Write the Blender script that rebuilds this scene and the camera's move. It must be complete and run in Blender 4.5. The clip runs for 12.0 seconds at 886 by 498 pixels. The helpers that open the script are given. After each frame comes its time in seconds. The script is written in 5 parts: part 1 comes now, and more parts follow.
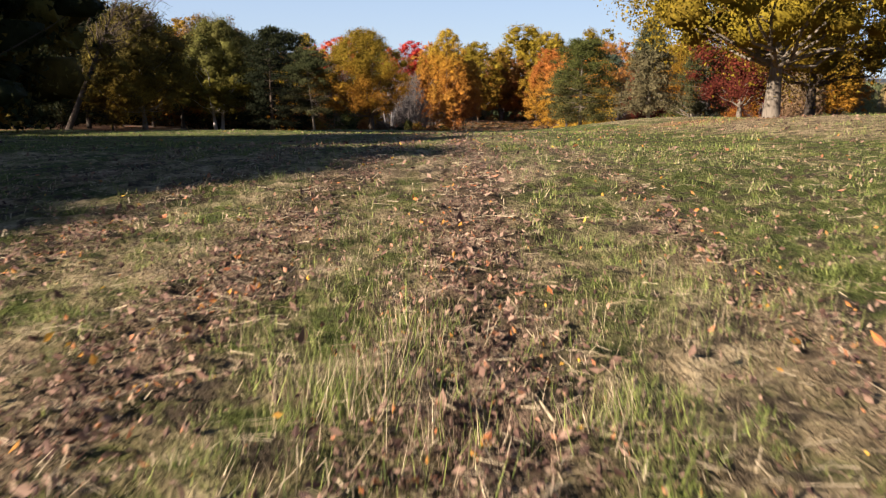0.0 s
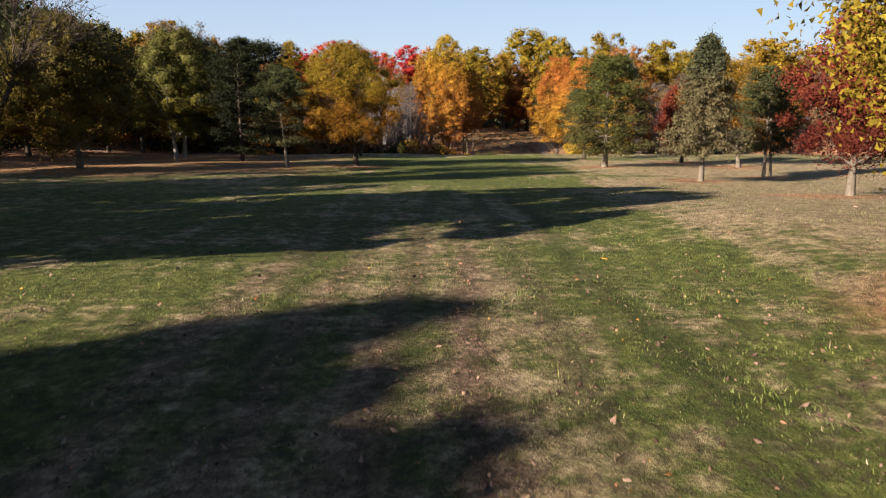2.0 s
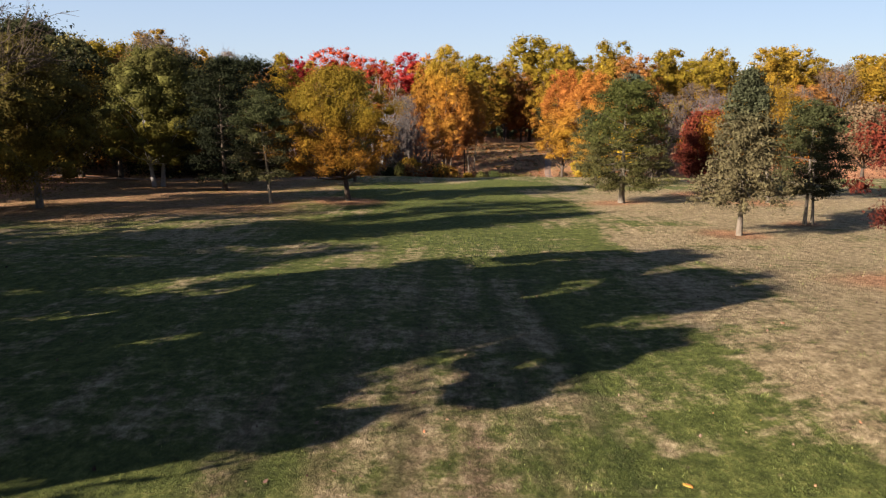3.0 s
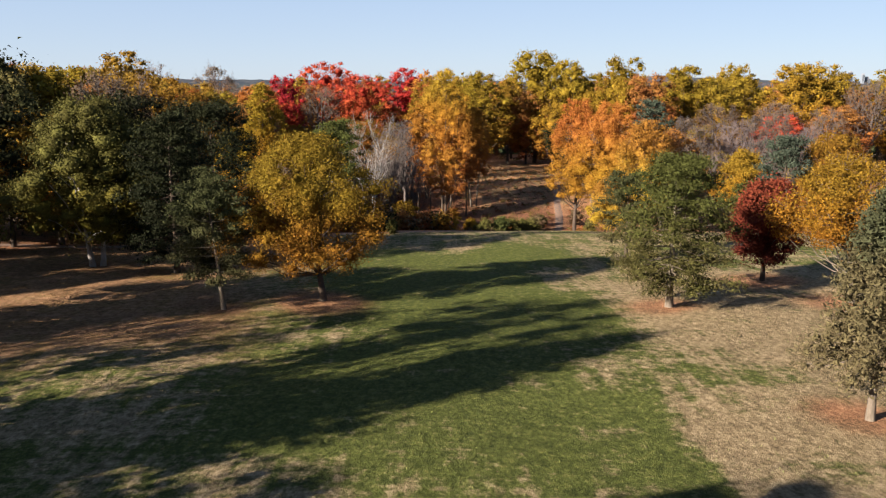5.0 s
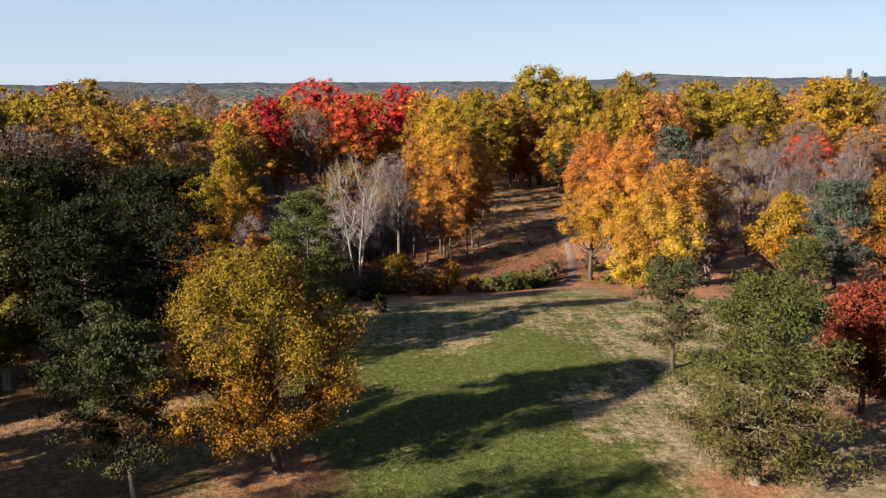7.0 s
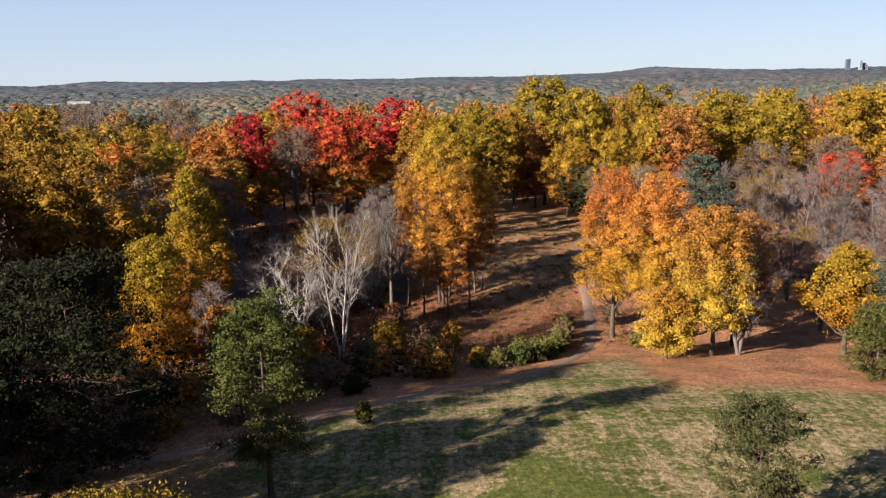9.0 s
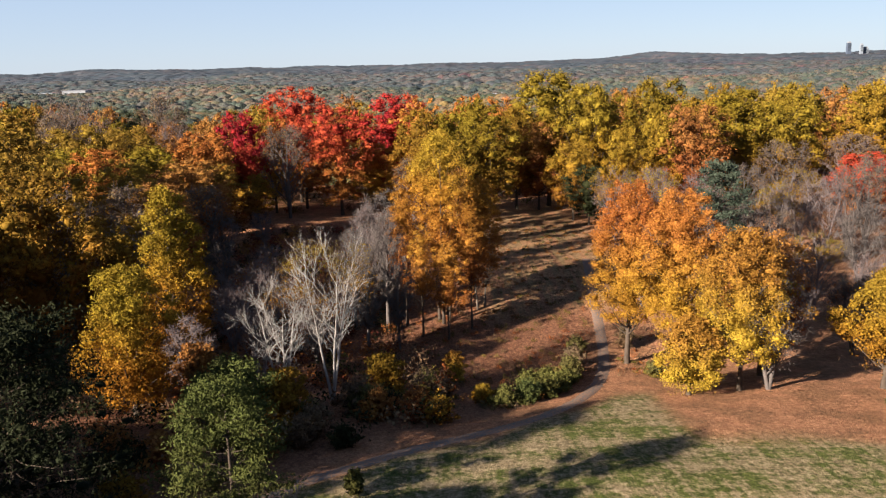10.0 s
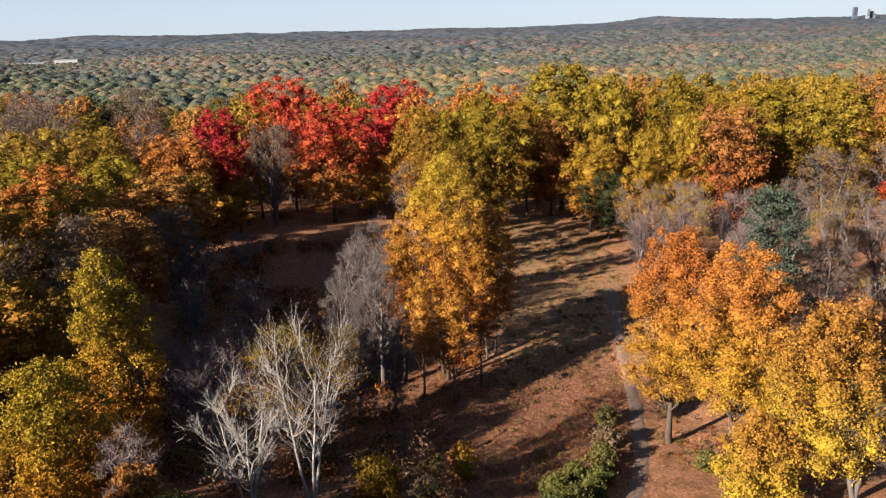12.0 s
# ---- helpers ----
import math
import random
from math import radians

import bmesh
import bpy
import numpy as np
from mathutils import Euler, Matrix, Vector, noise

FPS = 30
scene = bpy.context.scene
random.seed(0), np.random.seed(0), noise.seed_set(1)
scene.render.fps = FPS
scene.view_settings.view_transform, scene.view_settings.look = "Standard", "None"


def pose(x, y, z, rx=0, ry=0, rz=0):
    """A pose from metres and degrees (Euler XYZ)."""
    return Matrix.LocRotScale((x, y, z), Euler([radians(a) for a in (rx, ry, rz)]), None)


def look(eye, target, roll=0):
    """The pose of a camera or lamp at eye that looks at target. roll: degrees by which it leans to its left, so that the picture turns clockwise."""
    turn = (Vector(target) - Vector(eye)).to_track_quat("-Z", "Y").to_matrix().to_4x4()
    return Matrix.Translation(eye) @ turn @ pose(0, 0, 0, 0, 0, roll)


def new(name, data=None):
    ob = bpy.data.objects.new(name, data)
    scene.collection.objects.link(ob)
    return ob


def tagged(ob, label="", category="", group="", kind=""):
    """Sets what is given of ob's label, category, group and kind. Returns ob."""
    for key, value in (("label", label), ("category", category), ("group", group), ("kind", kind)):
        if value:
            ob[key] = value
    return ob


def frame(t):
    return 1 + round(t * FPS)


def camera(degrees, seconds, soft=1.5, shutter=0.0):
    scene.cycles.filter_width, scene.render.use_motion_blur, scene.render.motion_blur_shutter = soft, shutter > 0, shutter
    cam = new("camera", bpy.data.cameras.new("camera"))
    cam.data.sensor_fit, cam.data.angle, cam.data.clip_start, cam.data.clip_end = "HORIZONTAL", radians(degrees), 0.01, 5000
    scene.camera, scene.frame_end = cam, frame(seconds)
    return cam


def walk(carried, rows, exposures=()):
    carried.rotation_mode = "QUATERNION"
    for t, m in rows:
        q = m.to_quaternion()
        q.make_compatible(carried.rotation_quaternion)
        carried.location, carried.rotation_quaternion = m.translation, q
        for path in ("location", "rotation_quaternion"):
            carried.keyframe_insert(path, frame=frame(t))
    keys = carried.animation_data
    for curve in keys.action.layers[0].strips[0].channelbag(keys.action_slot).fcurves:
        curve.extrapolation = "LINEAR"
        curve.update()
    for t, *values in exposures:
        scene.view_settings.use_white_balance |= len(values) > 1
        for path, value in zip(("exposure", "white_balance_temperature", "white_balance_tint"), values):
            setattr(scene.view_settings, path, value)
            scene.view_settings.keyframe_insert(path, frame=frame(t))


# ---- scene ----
cam = camera(57.4, 12.0, soft=1.25, shutter=0.1)
METRES, EYE, TILT, LEAN, TURN = 100.0, 2.0, -11.7, 0.0, 0.0
ROWS = [
    (0.0, 0.0, 0.0, 0.0, -0.0, 0.0, 0.0),
    (0.5, 0.0011, 0.0368, 0.0102, 0.0, -0.04, 0.01),
    (1.0, 0.0011, 0.0746, 0.0229, -0.03, -0.06, -0.03),
    (1.5, 0.0008, 0.1102, 0.0369, -0.06, -0.07, -0.04),
    (2.0, 0.0007, 0.1464, 0.0528, -0.08, -0.04, -0.05),
    (2.5, 0.0007, 0.18, 0.0702, -0.08, -0.01, -0.11),
    (3.0, 0.0007, 0.2157, 0.0893, -0.09, 0.0, -0.16),
    (5.0, 0.0007, 0.3596, 0.1662, -0.12, 0.02, -0.03),
    (5.5, 0.0011, 0.3971, 0.185, -0.11, 0.03, 0.07),
    (6.0, 0.0016, 0.4342, 0.2039, -0.12, 0.02, 0.27),
    (6.5, 0.0021, 0.4715, 0.2228, -0.14, 0.01, 0.45),
    (7.0, 0.0026, 0.5089, 0.2415, -0.16, 0.0, 0.64),
    (9.0, 0.0049, 0.6621, 0.3144, -0.24, -0.36, 1.38),
    (9.5, 0.0053, 0.7011, 0.3325, -0.26, -0.83, 1.53),
    (10.0, 0.0052, 0.7403, 0.3516, -0.29, -1.34, 1.67),
    (10.5, 0.0047, 0.7798, 0.3715, -0.31, -1.9, 1.74),
    (11.0, 0.0044, 0.8199, 0.3918, -0.31, -2.45, 1.75),
    (11.5, 0.0041, 0.8598, 0.4124, -0.3, -3.07, 1.73),
    (12.0, 0.0038, 0.8997, 0.4334, -0.29, -3.72, 1.75),
]
walk(cam, [(t, pose(0, 0, EYE, TILT, LEAN, TURN) @ pose(METRES * x, METRES * y, METRES * z, 90 + pitch, roll, yaw)) for t, x, y, z, yaw, pitch, roll in ROWS])

# ---- light ----
SUN_AZ = math.atan2(-0.58, -0.81)
SUN_EL = radians(22)
sun_from = Vector((math.cos(SUN_AZ) * math.cos(SUN_EL), math.sin(SUN_AZ) * math.cos(SUN_EL), math.sin(SUN_EL)))
sun_data = bpy.data.lights.new("sun", "SUN")
sun_data.energy, sun_data.angle, sun_data.color = 5.0, radians(0.53), (1.0, 0.875, 0.735)
sun = new("sun", sun_data)
sun.matrix_world = look(sun_from * 300, (0, 0, 0))
world = bpy.data.worlds.new("sky")
scene.world = world
world.use_nodes = True
wt = world.node_tree
sky = wt.nodes.new("ShaderNodeTexSky")
sky.sky_type, sky.sun_disc = "NISHITA", False
sky.sun_elevation, sky.sun_rotation = SUN_EL, math.atan2(sun_from.x, sun_from.y)
sky.air_density, sky.dust_density, sky.ozone_density = 0.7, 0.2, 3.0
thin_haze = wt.nodes.new("ShaderNodeMix")
thin_haze.data_type = "RGBA"
thin_haze.inputs["Factor"].default_value = 0.88
up = wt.nodes.new("ShaderNodeSeparateXYZ")
wt.links.new(wt.nodes.new("ShaderNodeTexCoord").outputs["Generated"], up.inputs[0])
air = wt.nodes.new("ShaderNodeValToRGB")
air.color_ramp.elements.new(0.5)
air.color_ramp.elements.new(0.5)
for el, (pos, tone) in zip(air.color_ramp.elements, ((0.0, (0.75, 0.86, 1.02)), (0.09, (0.64, 0.79, 1.03)), (0.3, (0.40, 0.57, 0.88)), (0.8, (0.21, 0.33, 0.60)))):
    el.position = pos
    el.color = (*tone, 1)
wt.links.new(up.outputs["Z"], air.inputs[0])
bright = wt.nodes.new("ShaderNodeVectorMath")
bright.operation = "SCALE"
bright.inputs["Scale"].default_value = 2.9
wt.links.new(air.outputs[0], bright.inputs[0])
wt.links.new(bright.outputs[0], thin_haze.inputs[7])
wt.nodes["Background"].inputs["Strength"].default_value = 0.05
wt.links.new(sky.outputs[0], thin_haze.inputs[6])
wt.links.new(thin_haze.outputs[2], wt.nodes["Background"].inputs["Color"])
scene.view_settings.exposure = 2.4


# ---- materials ----
class Nodes:
    """A short way to write node trees."""

    def __init__(self, name):
        self.mat = bpy.data.materials.new(name)
        self.mat.use_nodes = True
        self.t = self.mat.node_tree
        self.bsdf = self.t.nodes["Principled BSDF"]
        self.out = self.t.nodes["Material Output"]

    def add(self, kind, **props):
        n = self.t.nodes.new(kind)
        for k, v in props.items():
            if k == "operation":
                n.operation = v
            elif k == "blend":
                n.blend_type = v
            elif k == "data":
                n.data_type = v
            elif k == "attribute":
                n.attribute_name = v
        return n

    def link(self, a, b):
        self.t.links.new(a, b)

    def put(self, socket, value):
        if hasattr(value, "is_linked"):
            self.link(value, socket)
        else:
            socket.default_value = value

    def noise(self, scale, detail=4.0, vector=None, rough=0.6):
        n = self.add("ShaderNodeTexNoise")
        n.inputs["Scale"].default_value = scale
        n.inputs["Detail"].default_value = detail
        n.inputs["Roughness"].default_value = rough
        if vector is not None:
            self.link(vector, n.inputs["Vector"])
        return n.outputs["Fac"]

    def coord(self, which="Object"):
        return self.add("ShaderNodeTexCoord").outputs[which]

    def scaled(self, vector, sx, sy, sz):
        n = self.add("ShaderNodeMapping")
        n.inputs["Scale"].default_value = (sx, sy, sz)
        self.link(vector, n.inputs["Vector"])
        return n.outputs[0]

    def math(self, op, a, b=0.0, clamp=False):
        n = self.add("ShaderNodeMath", operation=op)
        n.use_clamp = clamp
        self.put(n.inputs[0], a)
        self.put(n.inputs[1], b)
        return n.outputs[0]

    def ramp(self, fac, *stops):
        n = self.add("ShaderNodeValToRGB")
        e = n.color_ramp.elements
        while len(e) < len(stops):
            e.new(0.5)
        for el, (pos, col) in zip(e, stops):
            el.position = pos
            el.color = (*col, 1)
        self.link(fac, n.inputs[0])
        return n.outputs[0]

    def mix(self, fac, a, b, blend="MIX"):
        n = self.add("ShaderNodeMix", data="RGBA", blend=blend)
        self.put(n.inputs["Factor"], fac)
        for s, v in ((n.inputs[6], a), (n.inputs[7], b)):
            self.put(s, v if hasattr(v, "is_linked") else (*v, 1))
        return n.outputs[2]

    def hsv(self, col, h=0.5, s=1.0, v=1.0):
        n = self.add("ShaderNodeHueSaturation")
        self.put(n.inputs["Hue"], h)
        self.put(n.inputs["Saturation"], s)
        self.put(n.inputs["Value"], v)
        self.link(col, n.inputs["Color"])
        return n.outputs[0]

    def bump(self, height, strength=0.4, dist=0.05):
        n = self.add("ShaderNodeBump")
        n.inputs["Strength"].default_value = strength
        n.inputs["Distance"].default_value = dist
        self.link(height, n.inputs["Height"])
        self.link(n.outputs[0], self.bsdf.inputs["Normal"])

    def finish(self, col, rough=0.8, spec=0.2):
        self.put(self.bsdf.inputs["Base Color"], col if hasattr(col, "is_linked") else (*col, 1))
        self.put(self.bsdf.inputs["Roughness"], rough)
        self.bsdf.inputs["Specular IOR Level"].default_value = spec
        return self.mat


def leaf_material(name, low, mid, top, z0=0.3, z1=0.75, thin=0.25, patch=0.45, grain=2.6):
    """Leaf colours: low to top over the crown's height, mixed in clumps, each leaf a little different."""
    m = Nodes(name)
    sep = m.add("ShaderNodeSeparateXYZ")
    m.link(m.coord("Generated"), sep.inputs[0])
    span = m.add("ShaderNodeMapRange")
    m.link(sep.outputs["Z"], span.inputs[0])
    span.inputs[1].default_value, span.inputs[2].default_value = z0, z1
    patchy = m.noise(0.45, 3.0, m.coord("Object"))
    fac = m.math("ADD", span.outputs[0], m.math("MULTIPLY", m.math("SUBTRACT", patchy, 0.5), patch * 4), True)
    col = m.ramp(fac, (0.05, low), (0.5, mid), (0.95, top))
    isl = m.add("ShaderNodeNewGeometry").outputs["Random Per Island"]
    obj = m.add("ShaderNodeObjectInfo").outputs["Random"]
    hue = m.math("ADD", 0.486, m.math("ADD", m.math("MULTIPLY", isl, 0.014), m.math("MULTIPLY", obj, 0.014)))
    val = m.math("ADD", 0.18, m.math("ADD", m.math("MULTIPLY", isl, 0.24), m.math("MULTIPLY", obj, 0.10)))
    # Noise dabs: dark ones put the shade of gaps between leaves into the colour.
    dab = m.noise(grain, 4.5, m.coord("Object"), 0.75)
    val = m.math("MULTIPLY", val, m.math("ADD", 0.25, m.math("MULTIPLY", dab, 1.5)))
    col = m.hsv(col, hue, 0.98, val)
    m.finish(col, 0.75, 0.04)
    m.bump(dab, 0.4, 0.4 / grain)
    tr = m.add("ShaderNodeBsdfTranslucent")
    m.link(col, tr.inputs["Color"])
    mixer = m.add("ShaderNodeMixShader")
    mixer.inputs[0].default_value = thin
    m.link(m.bsdf.outputs[0], mixer.inputs[1])
    m.link(tr.outputs[0], mixer.inputs[2])
    m.link(mixer.outputs[0], m.out.inputs["Surface"])
    return m.mat


def bark_material(name, dark, light, scale=6.0):
    m = Nodes(name)
    v = m.coord("Object")
    grain = m.noise(scale, 6.0, m.scaled(v, 3, 3, 0.5), 0.7)
    blot = m.noise(1.3, 3.0, v)
    col = m.ramp(m.math("ADD", m.math("MULTIPLY", grain, 0.6), m.math("MULTIPLY", blot, 0.4)), (0.35, dark), (0.65, light))
    m.bump(grain, 0.8, 0.04)
    return m.finish(col, 0.9, 0.1)


LEAF = {
    "yellow": leaf_material("leaves_yellow", (0.46, 0.21, 0.02), (0.50, 0.265, 0.022), (0.43, 0.262, 0.026)),
    "bright_yellow": leaf_material("leaves_bright_yellow", (0.68, 0.43, 0.04), (0.62, 0.36, 0.04), (0.57, 0.265, 0.04), patch=0.25),
    "gold": leaf_material("leaves_gold", (0.456, 0.180, 0.025), (0.475, 0.225, 0.022), (0.399, 0.225, 0.025)),
    "golden": leaf_material("leaves_golden", (0.38, 0.165, 0.018), (0.36, 0.205, 0.018), (0.32, 0.21, 0.022)),
    "bronze": leaf_material("leaves_bronze", (0.367, 0.158, 0.027), (0.408, 0.210, 0.030), (0.418, 0.247, 0.033)),
    "olive": leaf_material("leaves_olive", (0.27, 0.14, 0.014), (0.29, 0.18, 0.016), (0.315, 0.215, 0.02)),
    "olive_yellow": leaf_material("leaves_olive_yellow", (0.43, 0.21, 0.017), (0.40, 0.235, 0.02), (0.37, 0.25, 0.025)),
    "orange": leaf_material("leaves_orange", (0.70, 0.37, 0.036), (0.72, 0.325, 0.042), (0.70, 0.25, 0.046), patch=0.25),
    "tall_orange": leaf_material("leaves_tall_orange", (0.70, 0.27, 0.038), (0.74, 0.35, 0.036), (0.60, 0.39, 0.036), 0.3, 0.85, patch=0.3),
    "tall_rust": leaf_material("leaves_tall_rust", (0.56, 0.20, 0.04), (0.62, 0.245, 0.038), (0.64, 0.29, 0.038), patch=0.3),
    "edge_yellow": leaf_material("leaves_edge_yellow", (0.62, 0.26, 0.02), (0.58, 0.31, 0.022), (0.46, 0.315, 0.026), patch=0.3),
    "oak": leaf_material("leaves_oak", (0.30, 0.20, 0.02), (0.34, 0.25, 0.025), (0.26, 0.22, 0.03)),
    "rust": leaf_material("leaves_rust", (0.437, 0.132, 0.036), (0.494, 0.176, 0.045), (0.513, 0.220, 0.054)),
    "red": leaf_material("leaves_red", (0.52, 0.13, 0.03), (0.60, 0.055, 0.03), (0.62, 0.04, 0.032), 0.1, 0.5),
    "salmon": leaf_material("leaves_salmon", (0.52, 0.18, 0.035), (0.64, 0.10, 0.034), (0.66, 0.07, 0.036)),
    "maroon": leaf_material("leaves_maroon", (0.15, 0.032, 0.02), (0.24, 0.048, 0.026), (0.30, 0.065, 0.032)),
    "tan": leaf_material("leaves_tan", (0.26, 0.15, 0.085), (0.29, 0.18, 0.10), (0.29, 0.195, 0.115)),
    "green": leaf_material("leaves_green", (0.13, 0.12, 0.032), (0.15, 0.15, 0.038), (0.18, 0.17, 0.045)),
    "dull_green": leaf_material("leaves_dull_green", (0.26, 0.19, 0.04), (0.19, 0.165, 0.05), (0.21, 0.18, 0.06)),
    "moss": leaf_material("leaves_moss", (0.32, 0.22, 0.028), (0.215, 0.17, 0.032), (0.195, 0.16, 0.036)),
    "deep_green": leaf_material("leaves_deep_green", (0.21, 0.17, 0.027), (0.15, 0.138, 0.032), (0.16, 0.148, 0.038)),
    # Darkened greens: shade on the trees is partly put into the colour.
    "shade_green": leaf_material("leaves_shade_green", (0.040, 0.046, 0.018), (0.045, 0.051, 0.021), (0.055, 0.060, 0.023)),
    "dark_fir": leaf_material("needles_dark_shaded_fir", (0.020, 0.023, 0.010), (0.022, 0.027, 0.012), (0.030, 0.034, 0.014), thin=0.05),
    "pine": leaf_material("needles_pine", (0.125, 0.115, 0.036), (0.112, 0.118, 0.030), (0.10, 0.112, 0.028), thin=0.1),
    "grey_pine": leaf_material("needles_grey_pine", (0.105, 0.095, 0.040), (0.092, 0.095, 0.036), (0.085, 0.092, 0.035), thin=0.1),
    "blue_pine": leaf_material("needles_blue_pine", (0.085, 0.11, 0.075), (0.10, 0.13, 0.09), (0.10, 0.13, 0.09), thin=0.1),
    "spruce": leaf_material("needles_spruce", (0.20, 0.165, 0.08), (0.18, 0.155, 0.075), (0.10, 0.11, 0.055), thin=0.1),
    "pale_green": leaf_material("leaves_pale_green", (0.15, 0.135, 0.034), (0.125, 0.135, 0.036), (0.11, 0.13, 0.04)),
}
BARK = bark_material("bark_brown", (0.024, 0.018, 0.014), (0.072, 0.054, 0.042))
BARK_PALE = bark_material("bark_pale", (0.056, 0.045, 0.035), (0.136, 0.112, 0.088))
BARK_WHITE = bark_material("bark_white", (0.135, 0.12, 0.11), (0.25, 0.228, 0.215), 3.0)
BARK_GREY = bark_material("bark_grey", (0.044, 0.037, 0.034), (0.096, 0.080, 0.074))
BARK_MAUVE = bark_material("bark_mauve", (0.062, 0.046, 0.045), (0.12, 0.095, 0.092))


# ---- ground ----
PY = np.array([-4000, -400, -60, 0, 10, 15, 19, 25, 33, 44, 56, 69, 90, 107, 127, 140, 150, 165, 180, 197, 243, 300, 420, 900, 2000, 3200, 4800.0])
PZ = np.array([2, 1.5, 1.2, 0.95, 0.95, 0.85, 0.65, 0.35, -0.02, -0.6, -1.4, -2.4, -3.6, -4.5, -5.6, -7.6, -9.6, -12.4, -12.0, -9.4, -9.8, -12, -21, -25, -20, -10, -6.0])


def step(a, b, x):
    u = np.clip((x - a) / (b - a), 0, 1)
    return u * u * (3 - 2 * u)


def ground_z(x, y):
    x, y = np.asarray(x, float), np.asarray(y, float)
    z = sum(np.interp(y + d, PY, PZ) for d in (-3, -1.5, 0, 1.5, 3)) / 5
    z = z + 0.6 * step(4, 11, x) * step(0, 22, y) * (1 - step(36, 62, y))
    z = z + 1.5 * step(20, 60, -x) * step(80, 130, y) * (1 - step(200, 300, y))
    far = step(380, 800, np.hypot(x, y))
    z = z + far * (7 * np.sin(x * 0.006 + 1) * np.sin(y * 0.0045) + 4 * np.sin(x * 0.013 + y * 0.009))
    z = z + 34 * np.exp(-(((x - 1080) / 190) ** 2) - ((y - 3900) / 500) ** 2) + 12 * np.exp(-(((x - 1000) / 50) ** 2) - ((y - 3900) / 300) ** 2)
    z = z + 16 * np.exp(-(((x + 1350) / 700) ** 2) - ((y - 3600) / 600) ** 2)
    return z + 0.10 * np.sin(x * 0.31 + y * 0.13) * np.sin(y * 0.21 - x * 0.07) + clods(x, y)


CLODS = [(8.1, 3.3, 0.4), (-4.9, 9.2, 1.7), (13.0, -6.1, 2.9), (5.7, 15.2, 0.9), (-17.0, 4.4, 4.2), (2.9, -5.3, 5.1)]


def clods(x, y):
    """Uneven clods and mower ridges in the near grass."""
    n = sum(np.abs(np.sin(a * x + c * y + p)) for a, c, p in CLODS) / 6 - 0.64
    return n * 0.17 * (1 - step(9, 24, y))


def spaced(fine, far, grow=1.13):
    a, b, s = fine
    v = list(np.arange(a, b + 0.01, s))
    lo, d = a, s
    while lo > far[0]:
        d *= grow
        lo -= d
        v.insert(0, lo)
    hi, d = b, s
    while hi < far[1]:
        d *= grow
        hi += d
        v.append(hi)
    return np.array(v)


def fast_mesh(name, verts, faces, mat=None, smooth=False):
    verts, faces = np.asarray(verts, np.float32), np.asarray(faces, np.int32)
    k = faces.shape[1]
    me = bpy.data.meshes.new(name)
    me.vertices.add(len(verts))
    me.vertices.foreach_set("co", verts.ravel())
    me.loops.add(faces.size)
    me.loops.foreach_set("vertex_index", faces.ravel())
    me.polygons.add(len(faces))
    me.polygons.foreach_set("loop_start", np.arange(0, faces.size, k, dtype=np.int32))
    me.polygons.foreach_set("use_smooth", np.broadcast_to(smooth, len(faces)).copy())
    me.update(calc_edges=True)
    if mat:
        me.materials.append(mat)
    return me


PATH_LINE = [(-44, 113), (-30, 116.5), (-14, 124.5), (-8.8, 129.5), (-3.3, 134.3), (4.7, 140), (11.5, 146.8), (15.5, 154.5), (18.4, 164), (20.3, 175.4), (21.3, 185), (22.3, 193), (23.5, 203)]


def curve_points(points, n):
    """A smooth line through points."""
    p = np.array([points[0], *points, points[-1]], float)
    out = []
    for i in range(1, len(p) - 2):
        for u in np.linspace(0, 1, n, endpoint=False):
            out.append(0.5 * (2 * p[i] + (p[i + 1] - p[i - 1]) * u + (2 * p[i - 1] - 5 * p[i] + 4 * p[i + 1] - p[i + 2]) * u * u + (3 * p[i] - p[i - 1] - 3 * p[i + 1] + p[i + 2]) * u**3))
    out.append(p[-1])
    return np.array(out)


PATH_CURVE = curve_points(PATH_LINE, 8)


def path_distance(x, y):
    d = np.full(np.shape(x), 1e9)
    for px, py in PATH_CURVE:
        d = np.minimum(d, np.hypot(x - px, y - py))
    return d


def edge_y(x):
    """Where the meadow ends, for each x."""
    return np.interp(x, [-60, -30, -14, -9, -3, 5, 12, 16, 30, 60, 120], [108, 114, 122, 128, 133, 138.5, 145, 149, 152, 156, 160])


def worn_strip(x, y):
    """The brown strips that the mower left, along the way ahead."""
    s = x - 0.014 * y + 0.08 * np.sin(y * 0.5) + 0.06 * np.sin(y * 1.3 + x)
    w = np.zeros(np.shape(x))
    for c, half, deep in ((0.15, 0.42, 1.0), (-1.15, 0.38, 0.9), (-2.6, 0.4, 0.7), (1.55, 0.25, 0.55), (-4.2, 0.5, 0.6)):
        w = np.maximum(w, deep * np.exp(-(((s - c) / half) ** 2) * 1.2))
    return w * (1 - step(26, 60, y))


